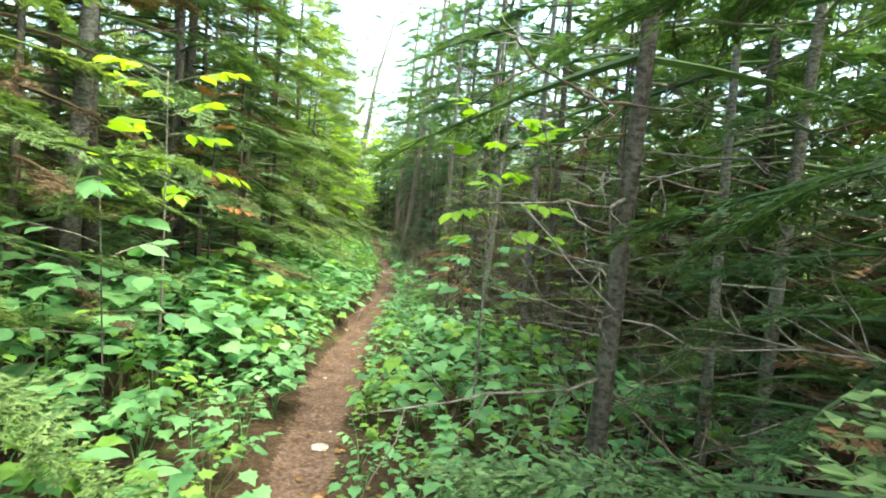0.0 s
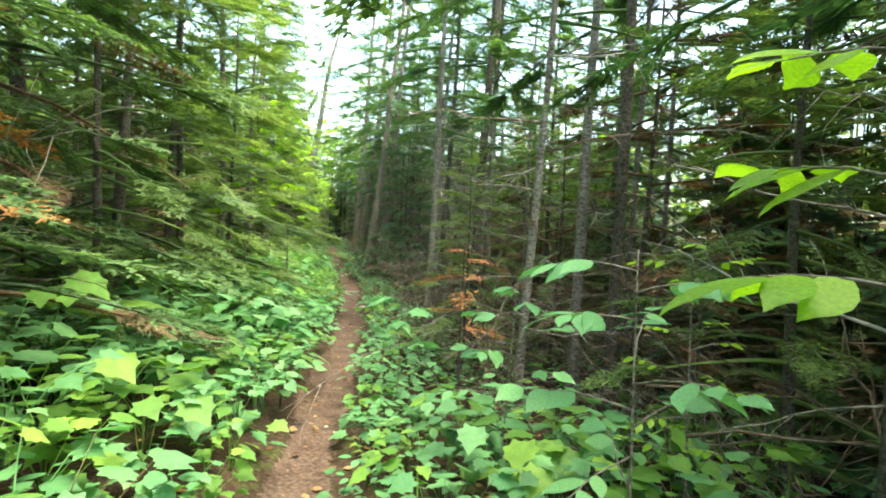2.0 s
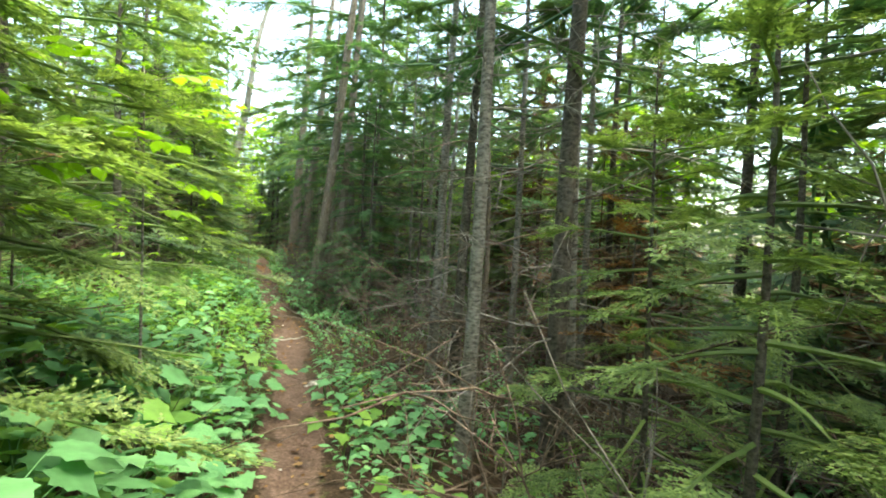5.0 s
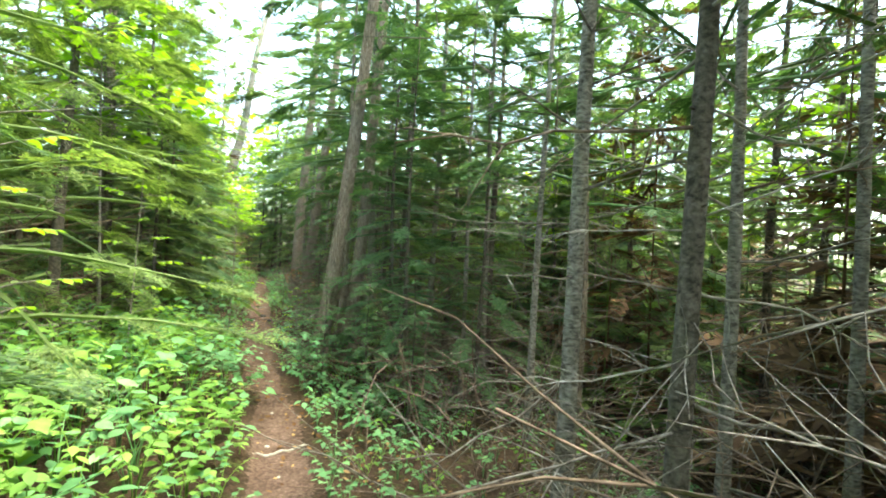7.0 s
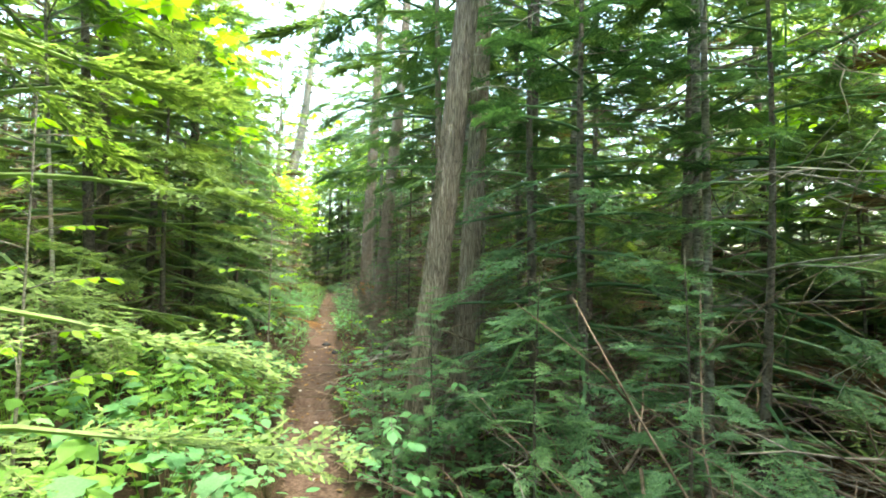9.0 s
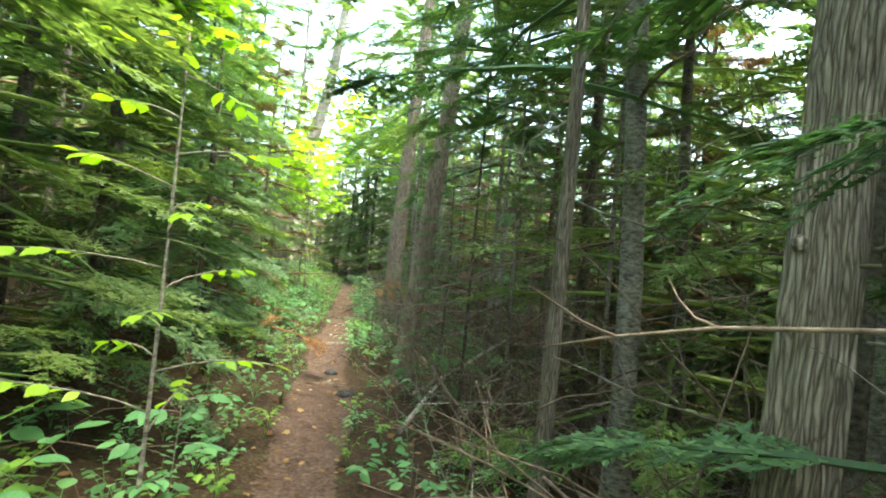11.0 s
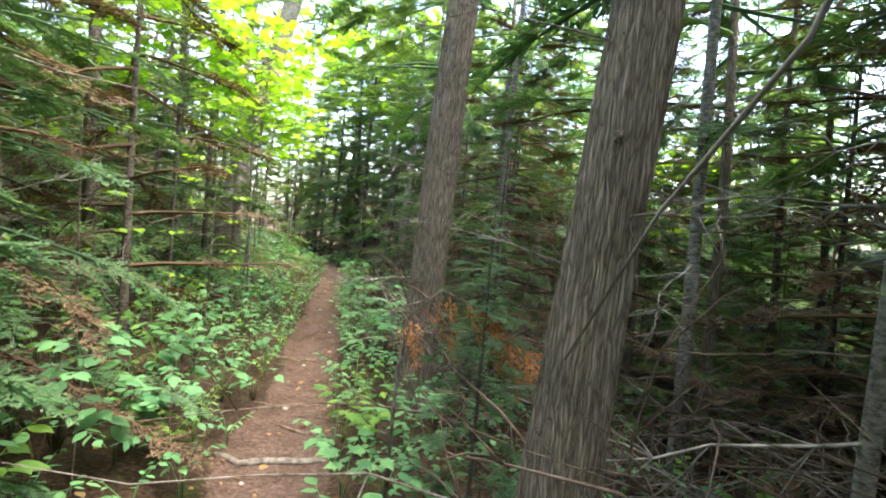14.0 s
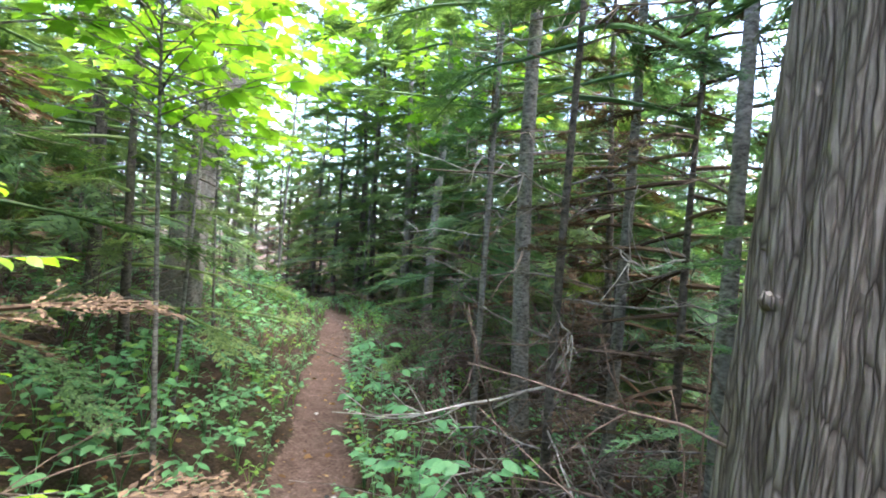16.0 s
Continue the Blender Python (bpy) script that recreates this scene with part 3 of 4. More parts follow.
def thicket(name, mat, n, seed, label, tall=(0.8, 3.2), off=(3.0, 13), wide=0.62):
    """Small firs too many to count, filling the wood between the trunks."""
    s = Soup()
    r = random.Random(seed)
    for _ in range(n):
        y = r.uniform(-2, 46)
        side = r.choice((-1, 1, 1))
        x = float(trail_x(y)) + side * (r.uniform(*off) if side > 0 else r.uniform(off[0] + 0.4, off[1]))
        z, h = ground_z(x, y), r.uniform(*tall)
        s.add(*tube([(x, y, z - 0.1), (x, y, z + h)], (0.018, 0.004), 4))
        k = int(8 + 9 * h) if h < 3.3 else int(10 * h)
        for j in range(k):
            u = (j + r.random()) / k
            s.add(*r.choice(COARSE), aim(x, y, z + 0.12 + (h - 0.12) * u, j * 2.4 + r.random(), r.uniform(-0.2, 0.25), wide * (1 - u) + 0.2, r.uniform(-0.4, 0.4)))
    tagged(new(name, s.mesh(name, mat)), label, "thicket", kind="stuff")


far_woods()
thicket("fir_thicket", FIR, 190, 41, "thicket of small dark firs between the trunks")
thicket("tall_fir_thicket", FIR, 230, 43, "tall dark firs standing close behind the trunks", (4.0, 9.0), (5.5, 16), 1.3)
thicket("light_fir_thicket", FRESH, 130, 42, "thicket of small light green firs between the trunks")


# ---------------------------------------------------------------- undergrowth
def leaf_shape(kind, cup=0.15):
    """A leaf along +x, 1 long, in the xy plane, folded a little along its midrib."""
    if kind == "palm":
        half = ((0.04, 0.10), (-0.06, 0.30), (0.16, 0.34), (0.24, 0.52), (0.42, 0.40), (0.56, 0.42), (0.66, 0.22), (1.0, 0.0))
    elif kind == "maple":
        half = ((-0.02, 0.12), (0.02, 0.34), (0.2, 0.30), (0.40, 0.56), (0.46, 0.30), (0.62, 0.28), (0.72, 0.14), (1.0, 0.0))
    else:
        half = ((0.10, 0.12), (0.28, 0.25), (0.48, 0.29), (0.68, 0.23), (0.86, 0.10), (1.0, 0.0))
    spine = [(0.0, 0.0), (0.3, 0.0), (0.6, 0.0)] if kind != "oval" else [(0.0, 0.0), (0.5, 0.0)]
    v = [(x, 0, 0.03 * math.sin(3 * x) - 0.10 * x * x) for x, _ in spine]
    f = []
    tip = len(v)
    v.append((1.0, 0, -0.14))
    for sg in (1, -1):
        k = len(v)
        pts = half[:-1]
        v += [(x, sg * y, cup * y - 0.10 * x * x - 0.25 * y * y) for x, y in pts]
        ring = [0] + list(range(k, k + len(pts))) + [tip]
        hub = 1
        for a, b in zip(ring[:-1], ring[1:]):
            if hub in (a, b):
                continue
            f.append((hub, a, b) if sg < 0 else (hub, b, a))
    return np.array(v), f


LEAVES = {k: leaf_shape(k) for k in ("palm", "maple", "oval")}


def leaf_mesh(kind, mat):
    s = Soup()
    s.add(*LEAVES[kind])
    return s.mesh("leaf", mat, True)


LEAF_MESH = {(k, n): leaf_mesh(k, m) for k in LEAVES for n, m in (("green", LEAF), ("lime", LIME), ("dry", RUST))}


def plant_frame(rng, kind, height, n, size):
    """Stems as tubes, and the poses of the leaves."""
    stems, leaves = [], []
    if kind == "palm":
        for _ in range(n):
            a, h = rng.uniform(0, 6.283), height * rng.uniform(0.3, 1.0)
            out = height * rng.uniform(0.12, 0.65)
            tip = (out * math.cos(a), out * math.sin(a), h)
            stems.append(([(0, 0, -0.05), (tip[0] * 0.25, tip[1] * 0.25, h * 0.55), tip], (0.004, 0.003, 0.0018)))
            leaves.append(aim(*tip, a + rng.uniform(-0.5, 0.5), rng.uniform(-0.5, 0.15), size * rng.uniform(0.6, 1.2), rng.uniform(-0.35, 0.35)))
    else:
        shoots = max(2, n // 6)
        for k in range(shoots):
            a = k * 6.283 / shoots + rng.uniform(-0.5, 0.5)
            h, out = height * rng.uniform(0.6, 1.0), height * rng.uniform(0.25, 0.7)
            pts = [(out * u * u * math.cos(a), out * u * u * math.sin(a), -0.05 + (h + 0.05) * (u * (1.6 - 0.6 * u))) for u in (0, 0.25, 0.5, 0.75, 1)]
            stems.append((pts, (0.0045, 0.004, 0.003, 0.0025, 0.0015)))
            p = np.array(pts)
            per = n // shoots
            for j in range(per):
                u = 0.4 + 0.6 * (j + 1) / per
                q = [np.interp(u, (0, 0.25, 0.5, 0.75, 1), p[:, d]) for d in range(3)]
                leaves.append(aim(*q, a + (0 if j == per - 1 else (-1) ** j * rng.uniform(0.7, 1.3)), rng.uniform(-0.4, 0.1), size * rng.uniform(0.7, 1.2), rng.uniform(-0.3, 0.3)))
    return stems, leaves


def shrub(rng, name, kind, colour, height, n, size, label):
    """A leafy plant: a stem mesh and each leaf a part."""
    root = tagged(new(name), label, "plant", "plants beside the path")
    stems, leaves = plant_frame(rng, kind, height, n, size)
    s = Soup()
    for pts, rad in stems:
        s.add(*tube(pts, rad, 3))
    part("stem", s.mesh("stem", STEM, True), root)
    for m in leaves:
        part("leaf", LEAF_MESH[kind, colour], root).matrix_basis = m
    return root


R4 = random.Random(91)
SHRUBS = [
    shrub(R4, "broadleaf_plant", "palm", "green", 0.55, 16, 0.165, "waist-low plant with broad lobed green leaves"),
    shrub(R4, "broadleaf_plant", "palm", "green", 0.45, 15, 0.135, "low plant with broad lobed green leaves"),
    shrub(R4, "leafy_shrub", "oval", "green", 0.5, 18, 0.085, "low shrub with small oval green leaves"),
    shrub(R4, "leafy_shrub", "oval", "green", 0.4, 15, 0.13, "low shrub with oval mint green leaves"),
    shrub(R4, "maple_seedling", "maple", "green", 0.5, 16, 0.10, "maple seedling with pointed green leaves"),
]


def cover(s, y):
    """How thickly plants grow s metres beside the path, and how tall."""
    a = abs(s)
    if s < 0:
        if y < 18:
            return (1.0 if a < 2.2 else 0.55), min(1.25, 0.45 + 0.75 * a)
        if y < 21.5:
            return 0.22, 0.5
        return 0.8, min(0.95, 0.4 + 0.5 * a)
    if y < 6.2:
        return (0.95 if a < 1.25 else 0.25), min(1.0, 0.4 + 0.55 * a)
    if y < 10:
        return (0.8 if a < 0.75 else 0.10), 0.6
    if y < 18:
        return (0.85 if a < 0.95 else 0.14), 0.6
    if y < 22.5:
        return 0.12, 0.45
    return (0.75 if a < 0.8 else 0.12), 0.75


spots = []
seen_cells = {}
for _ in range(60000):
    y = R4.uniform(0.4, 36)
    s = R4.choice((-1, -1, 1)) * R4.uniform(0.27, 4.2)
    dens, tall = cover(s, y)
    if R4.random() > dens:
        continue
    x = float(trail_x(y)) + s
    gap = 0.15 + 0.045 * abs(s) + (0.04 if y > 20 else 0)
    c = (int(x // 0.5), int(y // 0.5))
    if any((x - a) ** 2 + (y - b) ** 2 < gap * gap for dx in (-1, 0, 1) for dy in (-1, 0, 1) for a, b in seen_cells.get((c[0] + dx, c[1] + dy), ())):
        continue
    seen_cells.setdefault(c, []).append((x, y))
    spots.append((x, y, s, tall * R4.uniform(0.75, 1.2)))
near = [q for q in spots if abs(q[2]) < 0.95 and q[1] < 27][::4][:165]
near_set = set(near)
first = set()
for k, (x, y, s, tall) in enumerate(near):
    v = R4.choice((0, 0, 1, 1, 2, 3, 4)) if 3.4 < y < 11.5 else R4.choice((1, 2, 2, 3, 4, 4)) if y < 18 else R4.choice((1, 2, 3, 3, 2))
    g = max(0.45, tall) * (1.0 if v < 2 else 1.1)
    if v in first:
        again(SHRUBS[v], x, y, R4.uniform(0, 360), g)
    else:
        first.add(v)
        stand(SHRUBS[v], x, y, R4.uniform(0, 360), g)


def undergrowth(name, mat, pick, label):
    soup, stalks = Soup(), Soup()
    r = random.Random(len(name))
    frames = [(k, plant_frame(r, k, h, n, z)) for k, h, n, z in (("palm", 0.55, 15, 0.16), ("palm", 0.5, 15, 0.13), ("maple", 0.5, 24, 0.085), ("oval", 0.5, 26, 0.085), ("oval", 0.45, 26, 0.07), ("oval", 0.4, 20, 0.11))]
    for x, y, s, tall in spots:
        if (x, y, s, tall) in near_set or not pick(r, x, y):
            continue
        kind, (st, lv) = r.choice(frames[:3] + frames[5:] if 3.4 < y < 11.5 else frames[2:])
        g = max(0.45, tall)
        m = pose(x, y, ground_z(x, y), 0, 0, r.uniform(0, 360)) @ Matrix.Diagonal((g, g, g, 1))
        for q in lv:
            soup.add(*LEAVES[kind], m @ q)
        for pts, rad in st[:5]:
            soup.add(*tube(pts, rad, 3), m)
    tagged(new(name, soup.mesh(name, mat, True)), label, "undergrowth", kind="stuff")


# A lighter yellow-green of LEAF, with light from above put into the colour.
LEAF_SUNLIT = foliage("sunlit_undergrowth_leaf", (0.10, 0.22, 0.05), (0.17, 0.33, 0.08), (0.27, 0.45, 0.10), 0.4, 0.55, 0.25)


# Share of lighter plants; raised left of the path to imitate light from above.
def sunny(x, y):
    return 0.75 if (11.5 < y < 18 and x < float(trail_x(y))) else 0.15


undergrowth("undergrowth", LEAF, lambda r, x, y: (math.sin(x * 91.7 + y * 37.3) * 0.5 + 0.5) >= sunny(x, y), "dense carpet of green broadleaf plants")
undergrowth("light_undergrowth", LEAF_SUNLIT, lambda r, x, y: (math.sin(x * 91.7 + y * 37.3) * 0.5 + 0.5) < sunny(x, y), "carpet of leafy plants, their yellow-green lightened to look sunlit")


# ---------------------------------------------------------------- saplings with big bright leaves
def sapling(rng, name, kind, colour, height, n, size, label, low=0.35, lean=(0.0, 0.0), spread=0.45):
    root = tagged(new(name), label, "sapling")
    p = axis_points(rng, height, lean, 10, 0.03)
    s = Soup()
    s.add(*tube(p, np.linspace(0.011, 0.003, len(p)) * height / 2, 6))
    leaves, tw = [], Soup()
    twigs = max(4, n // 6)
    for i in range(twigs):
        h = height * (low + (1 - low) * (i + rng.random() * 0.6) / twigs)
        k = np.array([np.interp(h, p[:, 2], p[:, d]) for d in range(3)])
        L = spread * rng.uniform(0.6, 1.2) * (1.15 - 0.5 * h / height)
        m = aim(*k, i * 2.4 + rng.uniform(-0.5, 0.5), rng.uniform(0.1, 0.6), 1.0)
        q = limb(rng, L, 0.2, 0.15, 5)
        if n < 100:
            b = Soup()
            b.add(*tube(q, np.linspace(0.004, 0.0015, 5), 4))
            part("branch", b.mesh("branch", BARK_FIR, True), root).matrix_basis = m
        else:
            tw.add(*tube(q, np.linspace(0.006, 0.002, 5), 4), m)
        for j in range(6):
            w = L * (0.4 + 0.6 * (j + 1) / 6)
            at = [np.interp(w, q[:, 0], q[:, d]) for d in range(3)]
            leaves.append(m @ aim(*at, (0 if j == 5 else (-1) ** j * rng.uniform(0.6, 1.2)), rng.uniform(-0.7, -0.2), size * rng.uniform(0.65, 1.15), rng.uniform(-0.4, 0.4)))
    part("trunk", s.mesh("trunk", BARK_FIR, True), root)
    if tw.k:
        tagged(part("twigwork", tw.mesh("twigwork", BARK_FIR, True), root), kind="stuff")
    if len(leaves) <= 90:
        for m in leaves:
            part("leaf", LEAF_MESH[kind, colour], root).matrix_basis = m
    else:
        c = Soup()
        for m in leaves:
            c.add(*LEAVES[kind], m)
        part("crown", c.mesh("crown", LIME if colour == "lime" else LEAF, True), root)
    return root


R5 = random.Random(33)
SAPS = [
    sapling(R5, "hazel_sapling", "oval", "lime", 2.1, 84, 0.13, "thin sapling with backlit lime green oval leaves", 0.6, (0.02, 0), 0.5),
    sapling(R5, "hazel_sapling", "oval", "green", 1.35, 54, 0.13, "bushy sapling with mint green oval leaves", 0.4, (0.05, 0), 0.45),
    sapling(R5, "maple_sapling", "maple", "lime", 3.2, 400, 0.125, "young maple with bright lime green leaves", 0.6, (0.02, 0), 0.95),
    sapling(R5, "maple_seedling", "maple", "green", 0.95, 30, 0.14, "small maple seedling with pointed leaves", 0.5, (0, 0), 0.25),
    sapling(R5, "rowan_sapling", "oval", "lime", 1.9, 90, 0.075, "slim sapling with small yellow-green leaves", 0.3, (0.03, 0), 0.4),
]
SAP_AT = ((1, -2.5, 18.0, 0.55), (1, -1.62, 18.2, 0.4), (1, -1.55, 17.6, 0.42), (1, -1.3, 15.5, 0.5), (1, -2.62, 26.5, 0.6), (1, -2.5, 26.15, 0.55), (1, -2.78, 27.0, 0.6), (1, -3.05, 28.6, 0.7), (1, -3.35, 23.6, 0.42), (1, -3.6, 23.3, 0.5), (1, -3.62, 24.4, 0.5), (1, -3.75, 25.6, 0.5), (2, -6.9, 29.0, 1.9), (2, -2.1, 34.0, 1.9), (2, -5.9, 36.2, 2.2), (2, -4.2, 37.8, 2.3), (2, -3.0, 39.0, 2.3),
          (2, -3.9, 17.2, 1.35), (2, -4.3, 20.4, 1.4), (0, 0.28, 3.35, 1.0), (1, 0.38, 4.35, 1.0), (0, -1.62, 3.1, 0.95), (1, -1.55, 2.5, 1.0), (3, -0.37, 6.55, 1.0), (1, 0.15, 5.35, 0.85), (4, 0.95, 5.0, 0.8),
          (0, -1.95, 10.3, 1.1), (0, -2.3, 9.5, 1.0), (4, -2.95, 15.4, 1.0), (4, -2.5, 17.8, 1.05), (4, -2.9, 13.3, 1.1), (2, -4.15, 27.2, 1.0),
          (2, -4.75, 26.6, 1.05), (2, -4.6, 28.4, 1.1), (4, -4.0, 25.6, 0.9), (4, -4.4, 24.6, 0.9), (2, -5.0, 30.2, 1.0), (2, 3.4, 13.5, 1.2), (2, 4.6, 15.8, 1.3), (2, 2.9, 17.5, 1.2),
          (2, 1.8, 24.0, 1.0), (2, 2.8, 21.0, 1.2), (1, -2.35, 26.1, 0.6), (1, -1.05, 16.0, 0.6), (4, -1.5, 17.0, 0.5), (2, 5.4, 11.8, 1.2), (1, -2.45, 25.6, 0.55), (2, 0.7, 27.5, 1.0))
first = set()
for k, (v, x, y, g) in enumerate(SAP_AT):
    if v in first:
        again(SAPS[v], x, y, k * 77 % 360, g)
    else:
        first.add(v)
        stand(SAPS[v], x, y, k * 77 % 360, g)

# dead firs with brown bare twigs
DULL = foliage("dead_brown_twiglets", (0.07, 0.047, 0.036), (0.15, 0.1, 0.075), (0.26, 0.17, 0.12), 0.15, 0.9, 0.1)
for k, (x, y, h) in enumerate(((-2.85, 3.5, 5.5), (-2.7, 5.9, 6.0), (0.2, 27.0, 5.0), (-0.9, 29.6, 5.5), (1.2, 25.4, 5.0), (-1.5, 31.2, 5.5), (-1.2, 27.6, 4.5), (-4.5, 25.3, 5.0), (-4.6, 23.6, 4.0), (1.7, 22.0, 5.0), (-0.6, 26.0, 5.5), (1.9, 7.7, 5.0), (0.3, 23.7, 4.0), (0.9, 21.4, 4.5))):
    stand(conifer(random.Random(740 + k), "dead_fir", h, 0.035, 0.5, 0.95, 40, FINE, DULL, BARK_DARK, 8, "dead brown fir with bare twiggy boughs",
                  (0.01, 0), 0.34, 0.15, 2.0, 7), x, y)

thicket("brown_fir_thicket", DULL, 120, 44, "brown dead firs standing close behind the trunks", (3.5, 7.0), (3.4, 10), 1.0)
thicket("cedar_thicket", CEDAR, 90, 45, "slender cedars filling the wood behind the trunks", (4.5, 8.5), (3.6, 8), 0.95)

# small dying conifers with rust-orange needles
for k, (x, y, h, n, e) in enumerate(((0.14, 7.15, 1.35, 7, (-0.3, 0.1)), (0.95, 9.9, 1.9, 10, (-0.3, 0.2)), (-3.3, 22.0, 0.6, 5, (-0.4, 0)),
                                     (-2.2, 5.0, 2.3, 9, (-0.3, 0.1)), (1.9, 6.6, 2.6, 8, (-0.2, 0.2)), (-3.1, 11.2, 1.9, 5, (-0.3, 0.2)))):
    stand(conifer(random.Random(700 + k), "dying_fir", h, 0.016, 0.45 * h, 0.3, n, FINE, RUST, BARK_DARK, 6, "small dying conifer with rust-orange dead needles",
                  (0, 0), 0.4, 0.1, 0.6 * h, 6, False, e, (0.3, 0.6)), x, y)


def hanging_dead_cedar(x, y):
    """A thin bent cedar shoot whose dead rust-brown sprays hang to one side."""
    r = random.Random(760)
    root = tagged(new("dead_cedar_shoot"), "bent cedar shoot with hanging rust-orange dead sprays", "sapling")
    p = [(0, 0, -0.1), (0.0, 0.02, 0.45), (0.03, 0.0, 0.8), (0.16, -0.03, 0.93), (0.34, -0.05, 0.86), (0.5, -0.06, 0.72)]
    s = Soup()
    s.add(*tube(p, (0.009, 0.008, 0.006, 0.005, 0.004, 0.002), 6))
    part("stem", s.mesh("stem", TWIG, True), root)
    q = np.array(p[2:])
    for i in range(9):
        u = i / 8 * 3
        at = [float(np.interp(u, range(4), q[:, d])) for d in range(3)]
        c = Soup()
        c.add(*r.choice(CEDARS), aim(*at, r.uniform(-0.9, 0.5), r.uniform(-1.15, -0.55), r.uniform(0.2, 0.3), r.uniform(-0.6, 0.6)))
        part("dead_spray", c.mesh("dead_spray", RUST), root)
    stand(root, x, y, 0, 1.15)


hanging_dead_cedar(-2.36, 23.72)


# ---------------------------------------------------------------- brush, litter, roots, logs, stones
def brush(name, mat, n, label, seed, thick=1.0):
    s = Soup()
    r = random.Random(seed)
    for _ in range(n):
        y = r.uniform(1.5, 33)
        side = 1 if r.random() < 0.85 else -1
        x = float(trail_x(y)) + (0.95 + 8.5 * r.random() ** 1.4 if side > 0 else -r.uniform(1.6, 4.5))
        if side > 0 and y < 6 and x - float(trail_x(y)) < 1.6:
            continue
        z = ground_z(x, y)
        upright = r.random() < 0.35
        L = r.uniform(0.5, 1.7)
        m = aim(x, y, z + (-0.03 if upright else r.uniform(0, 0.9) ** 1.5), r.uniform(0, 6.28), r.uniform(0.5, 1.5) if upright else r.uniform(-0.35, 0.5), 1.0)
        p = limb(r, L, r.uniform(-0.1, 0.35), 0.35, 6)
        s.add(*tube(p, np.linspace(0.0065, 0.0018, 6) * thick, 4), m)
        for _ in range(4):
            i = r.randrange(1, 5)
            q = limb(r, L * r.uniform(0.2, 0.5), 0.1, 0.4, 4)
            s.add(*tube(q, np.linspace(0.0035, 0.0012, 4) * thick, 3), m @ aim(*p[i], r.choice((-1, 1)) * r.uniform(0.4, 1.2), r.uniform(-0.5, 0.5), 1))
    tagged(new(name, s.mesh(name, mat, True)), label, "brush", kind="stuff")


brush("dead_brush", TWIG, 1100, "tangle of grey dead twigs under the trees", 5)
brush("brown_brush", BROWN, 3000, "tangle of brown dead branches under the trees", 6, 1.15)


def litter():
    s = Soup()
    r = random.Random(12)
    for _ in range(9000):
        y = r.uniform(0.3, 33)
        side = r.choice((-1, 1, 1))
        x = float(trail_x(y)) + side * (r.uniform(0.12, 5.0) if r.random() < 0.96 else r.uniform(0, 0.15))
        z = r.uniform(0.025, 0.07)
        s.add(*LEAVES[r.choice(("oval", "oval", "maple"))], aim(x, y, ground_z(x, y) + r.uniform(0.004, 0.02), r.uniform(0, 6.28), r.uniform(-0.25, 0.25), z, r.uniform(-0.5, 0.5)))
    tagged(new("leaf_litter", s.mesh("leaf_litter", DRY)), "brown fallen leaves scattered on the forest floor", "litter", kind="stuff")


litter()


def crossing_root(y, a, b, r0, mat, seed, slant=0.2):
    r = random.Random(seed)
    pts = []
    for i in range(9):
        u = i / 8
        yy = y + slant * (u - 0.5) + r.uniform(-0.03, 0.03)
        x = float(trail_x(yy)) + a + (b - a) * u
        pts.append((x, yy, ground_z(x, yy) + (0.3 * r0 if 0 < i < 8 else -r0)))
    s = Soup()
    s.add(*tube(pts, [r0 * (0.6 + 0.5 * math.sin(3.1 * (k + 0.5) / 9)) for k in range(9)], 7))
    tagged(new("tree_root", s.mesh("tree_root", mat, True)), "weathered root lying across the dirt path", "root")


for k, (y, a, b, r0, mat, sl) in enumerate(((24.1, -0.35, 0.3, 0.022, TWIG, 0.1), (25.0, -0.3, 0.2, 0.015, BROWN, 0.15), (24.55, -0.1, 0.3, 0.012, BROWN, -0.2), (21.6, -0.25, 0.3, 0.014, BROWN, 0.1),
                                            (26.3, -0.32, 0.1, 0.016, BROWN, 0.2), (14.1, -0.2, 0.25, 0.012, PALE, 0.2), (15.5, -0.25, 0.2, 0.012, BROWN, -0.1), (16.7, -0.2, 0.3, 0.014, BROWN, 0.2))):
    crossing_root(y, a, b, r0, mat, 800 + k, sl)


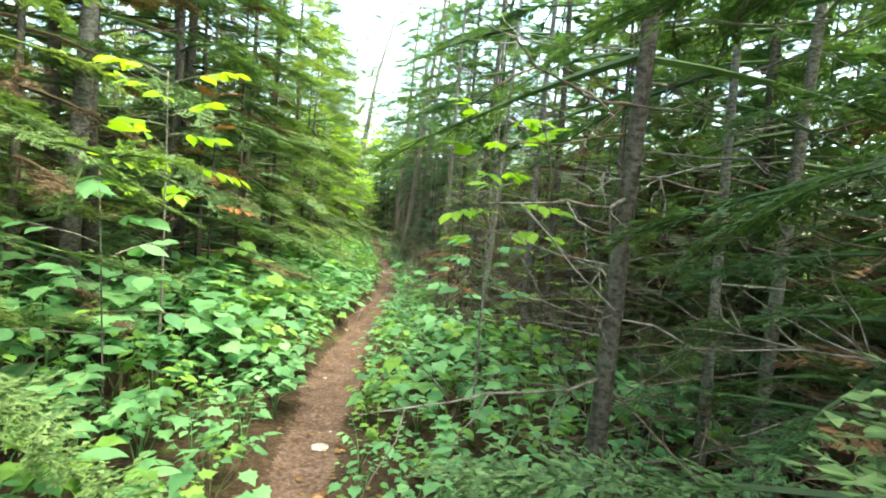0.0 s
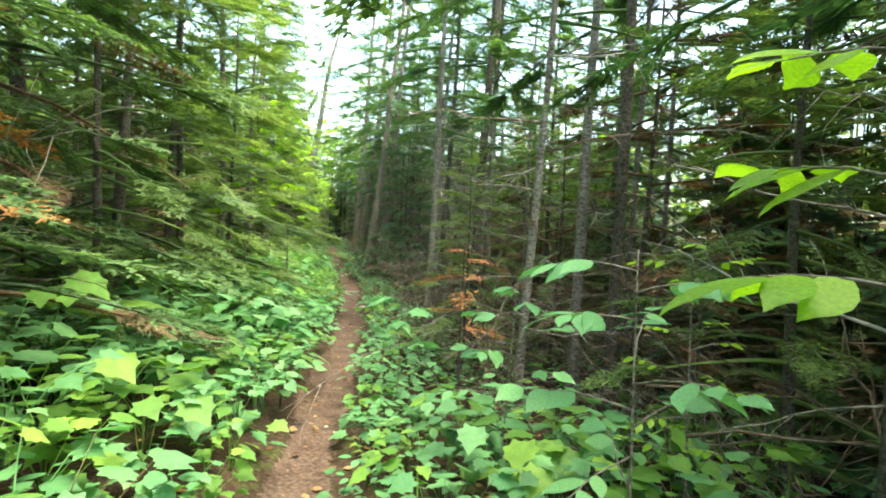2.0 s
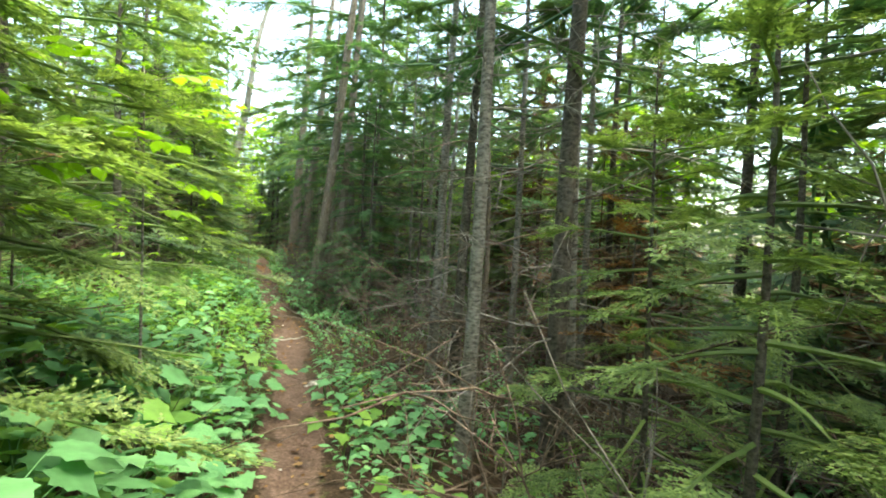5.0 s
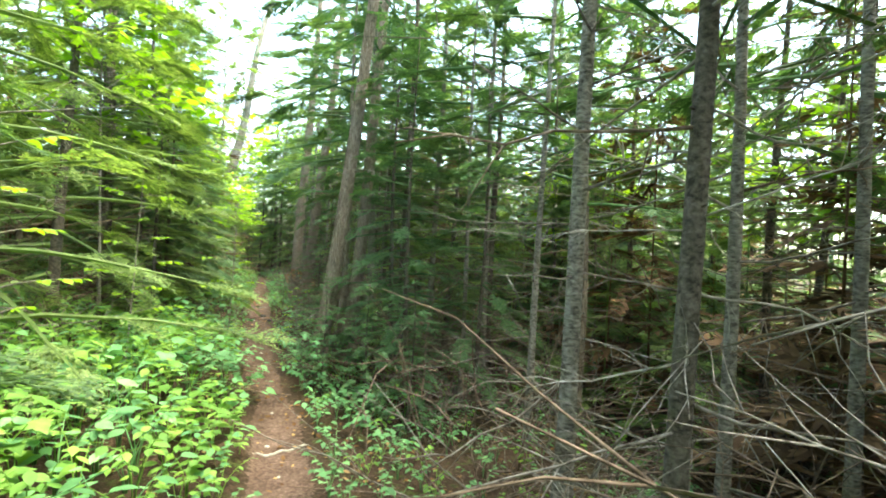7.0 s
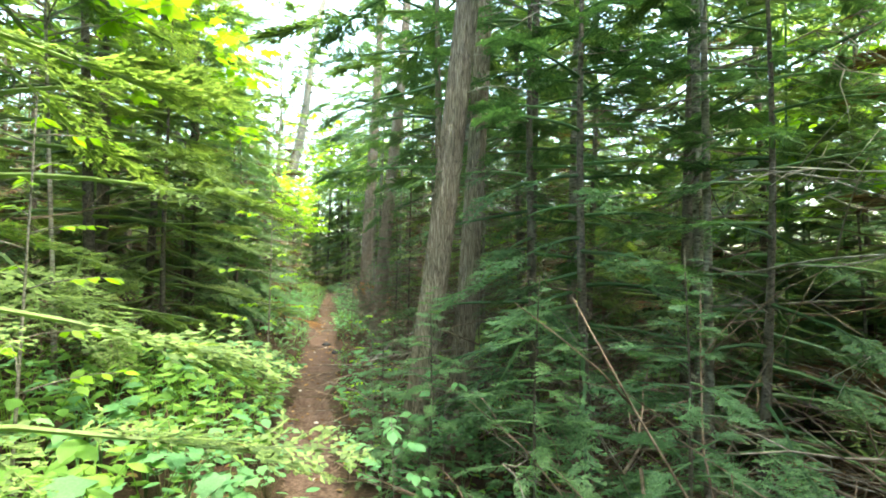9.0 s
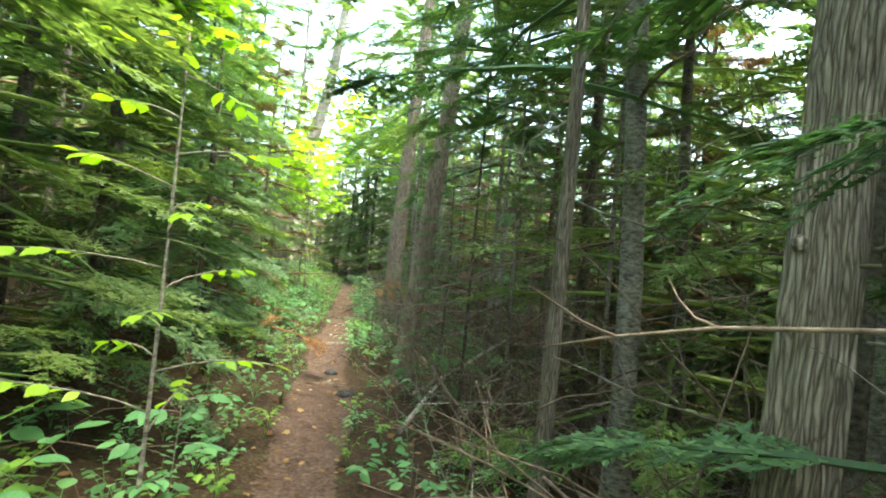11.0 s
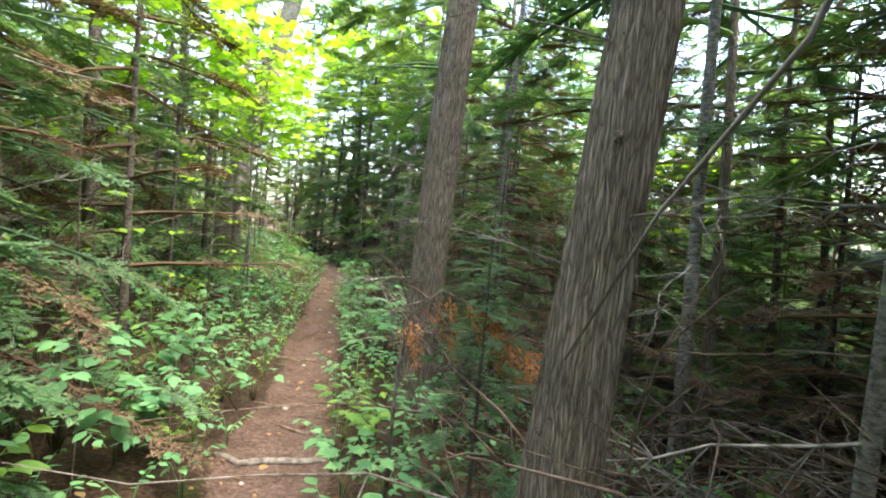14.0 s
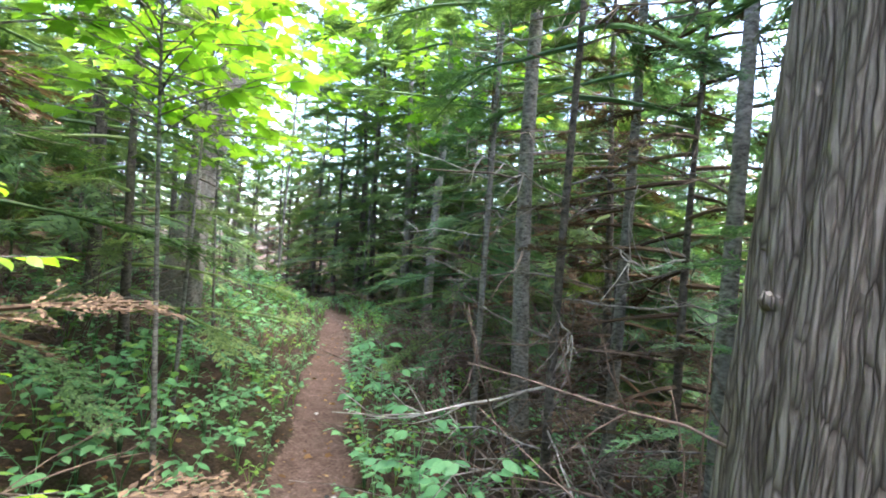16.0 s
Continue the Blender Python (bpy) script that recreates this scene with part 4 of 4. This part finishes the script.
def log(x, y, turn, length, r0, mat, label, lift=0.0):
    r = random.Random(int(x * 10 + y * 100))
    s = Soup()
    p = limb(r, length, 0.0, 0.06, 10)
    s.add(*tube(p, np.linspace(r0, r0 * 0.6, 10), 12, lambda t, i: 1 + 0.06 * math.sin(3 * t + i) + 0.04 * math.sin(7 * t - i)))
    ob = tagged(new("fallen_log", s.mesh("fallen_log", mat, True)), label, "log")
    x2, y2 = x + length * math.cos(radians(turn)), y + length * math.sin(radians(turn))
    za, zb = ground_z(x, y) + r0 * 0.7, ground_z(x2, y2) + r0 * 0.4 + lift
    ob.matrix_basis = aim(x, y, za, radians(turn), math.atan2(zb - za, length), 1.0)


log(2.2, 13.4, -12, 3.4, 0.07, PALE, "bleached fallen log among brush")
log(0.3, 16.2, -20, 3.0, 0.08, BARK_DARK, "dark mossy fallen log beneath cedars")
log(-1.68, 21.85, 8, 1.3, 0.02, PALE, "pale dead pole leaning in the brush", 0.95)
log(-0.9, 20.6, 15, 3.2, 0.035, TWIG, "grey fallen branch among dead twigs", 0.1)
log(-1.75, 20.2, 70, 1.1, 0.022, PALE, "pale broken branch on the ground", 0.3)


def stone(x, y, size, mat, label, flat=0.5):
    bm = bmesh.new()
    bmesh.ops.create_icosphere(bm, subdivisions=3, radius=size)
    for v in bm.verts:
        d = noise.noise(v.co * (2.2 / size) + Vector((x * 7, y * 5, 0)))
        v.co *= 1 + 0.28 * d
        v.co.z *= flat
    me = bpy.data.meshes.new("stone")
    bm.to_mesh(me)
    bm.free()
    me.materials.append(mat)
    me.polygons.foreach_set("use_smooth", [True] * len(me.polygons))
    ob = tagged(new("stone", me), label, "stone")
    ob.matrix_basis = pose(x, y, ground_z(x, y) + size * flat * 0.25)


stone(-2.32, 21.2, 0.085, STONE, "dark stone half sunk in the path", 0.4)
stone(-2.62, 22.1, 0.075, STONE, "dark rounded stone in the path")
stone(-0.98, 12.0, 0.07, PALE, "pale flat stone in the dirt path", 0.35)
stone(-0.62, 3.05, 0.05, PALE, "white flake of bark on the path", 0.12)
R6 = random.Random(66)
for k in range(40):
    y = R6.uniform(1.5, 30)
    stone(float(trail_x(y)) + R6.uniform(-0.16, 0.16), y, R6.uniform(0.008, 0.022), PALE if k % 3 else STONE, "small pebble pressed into the path")
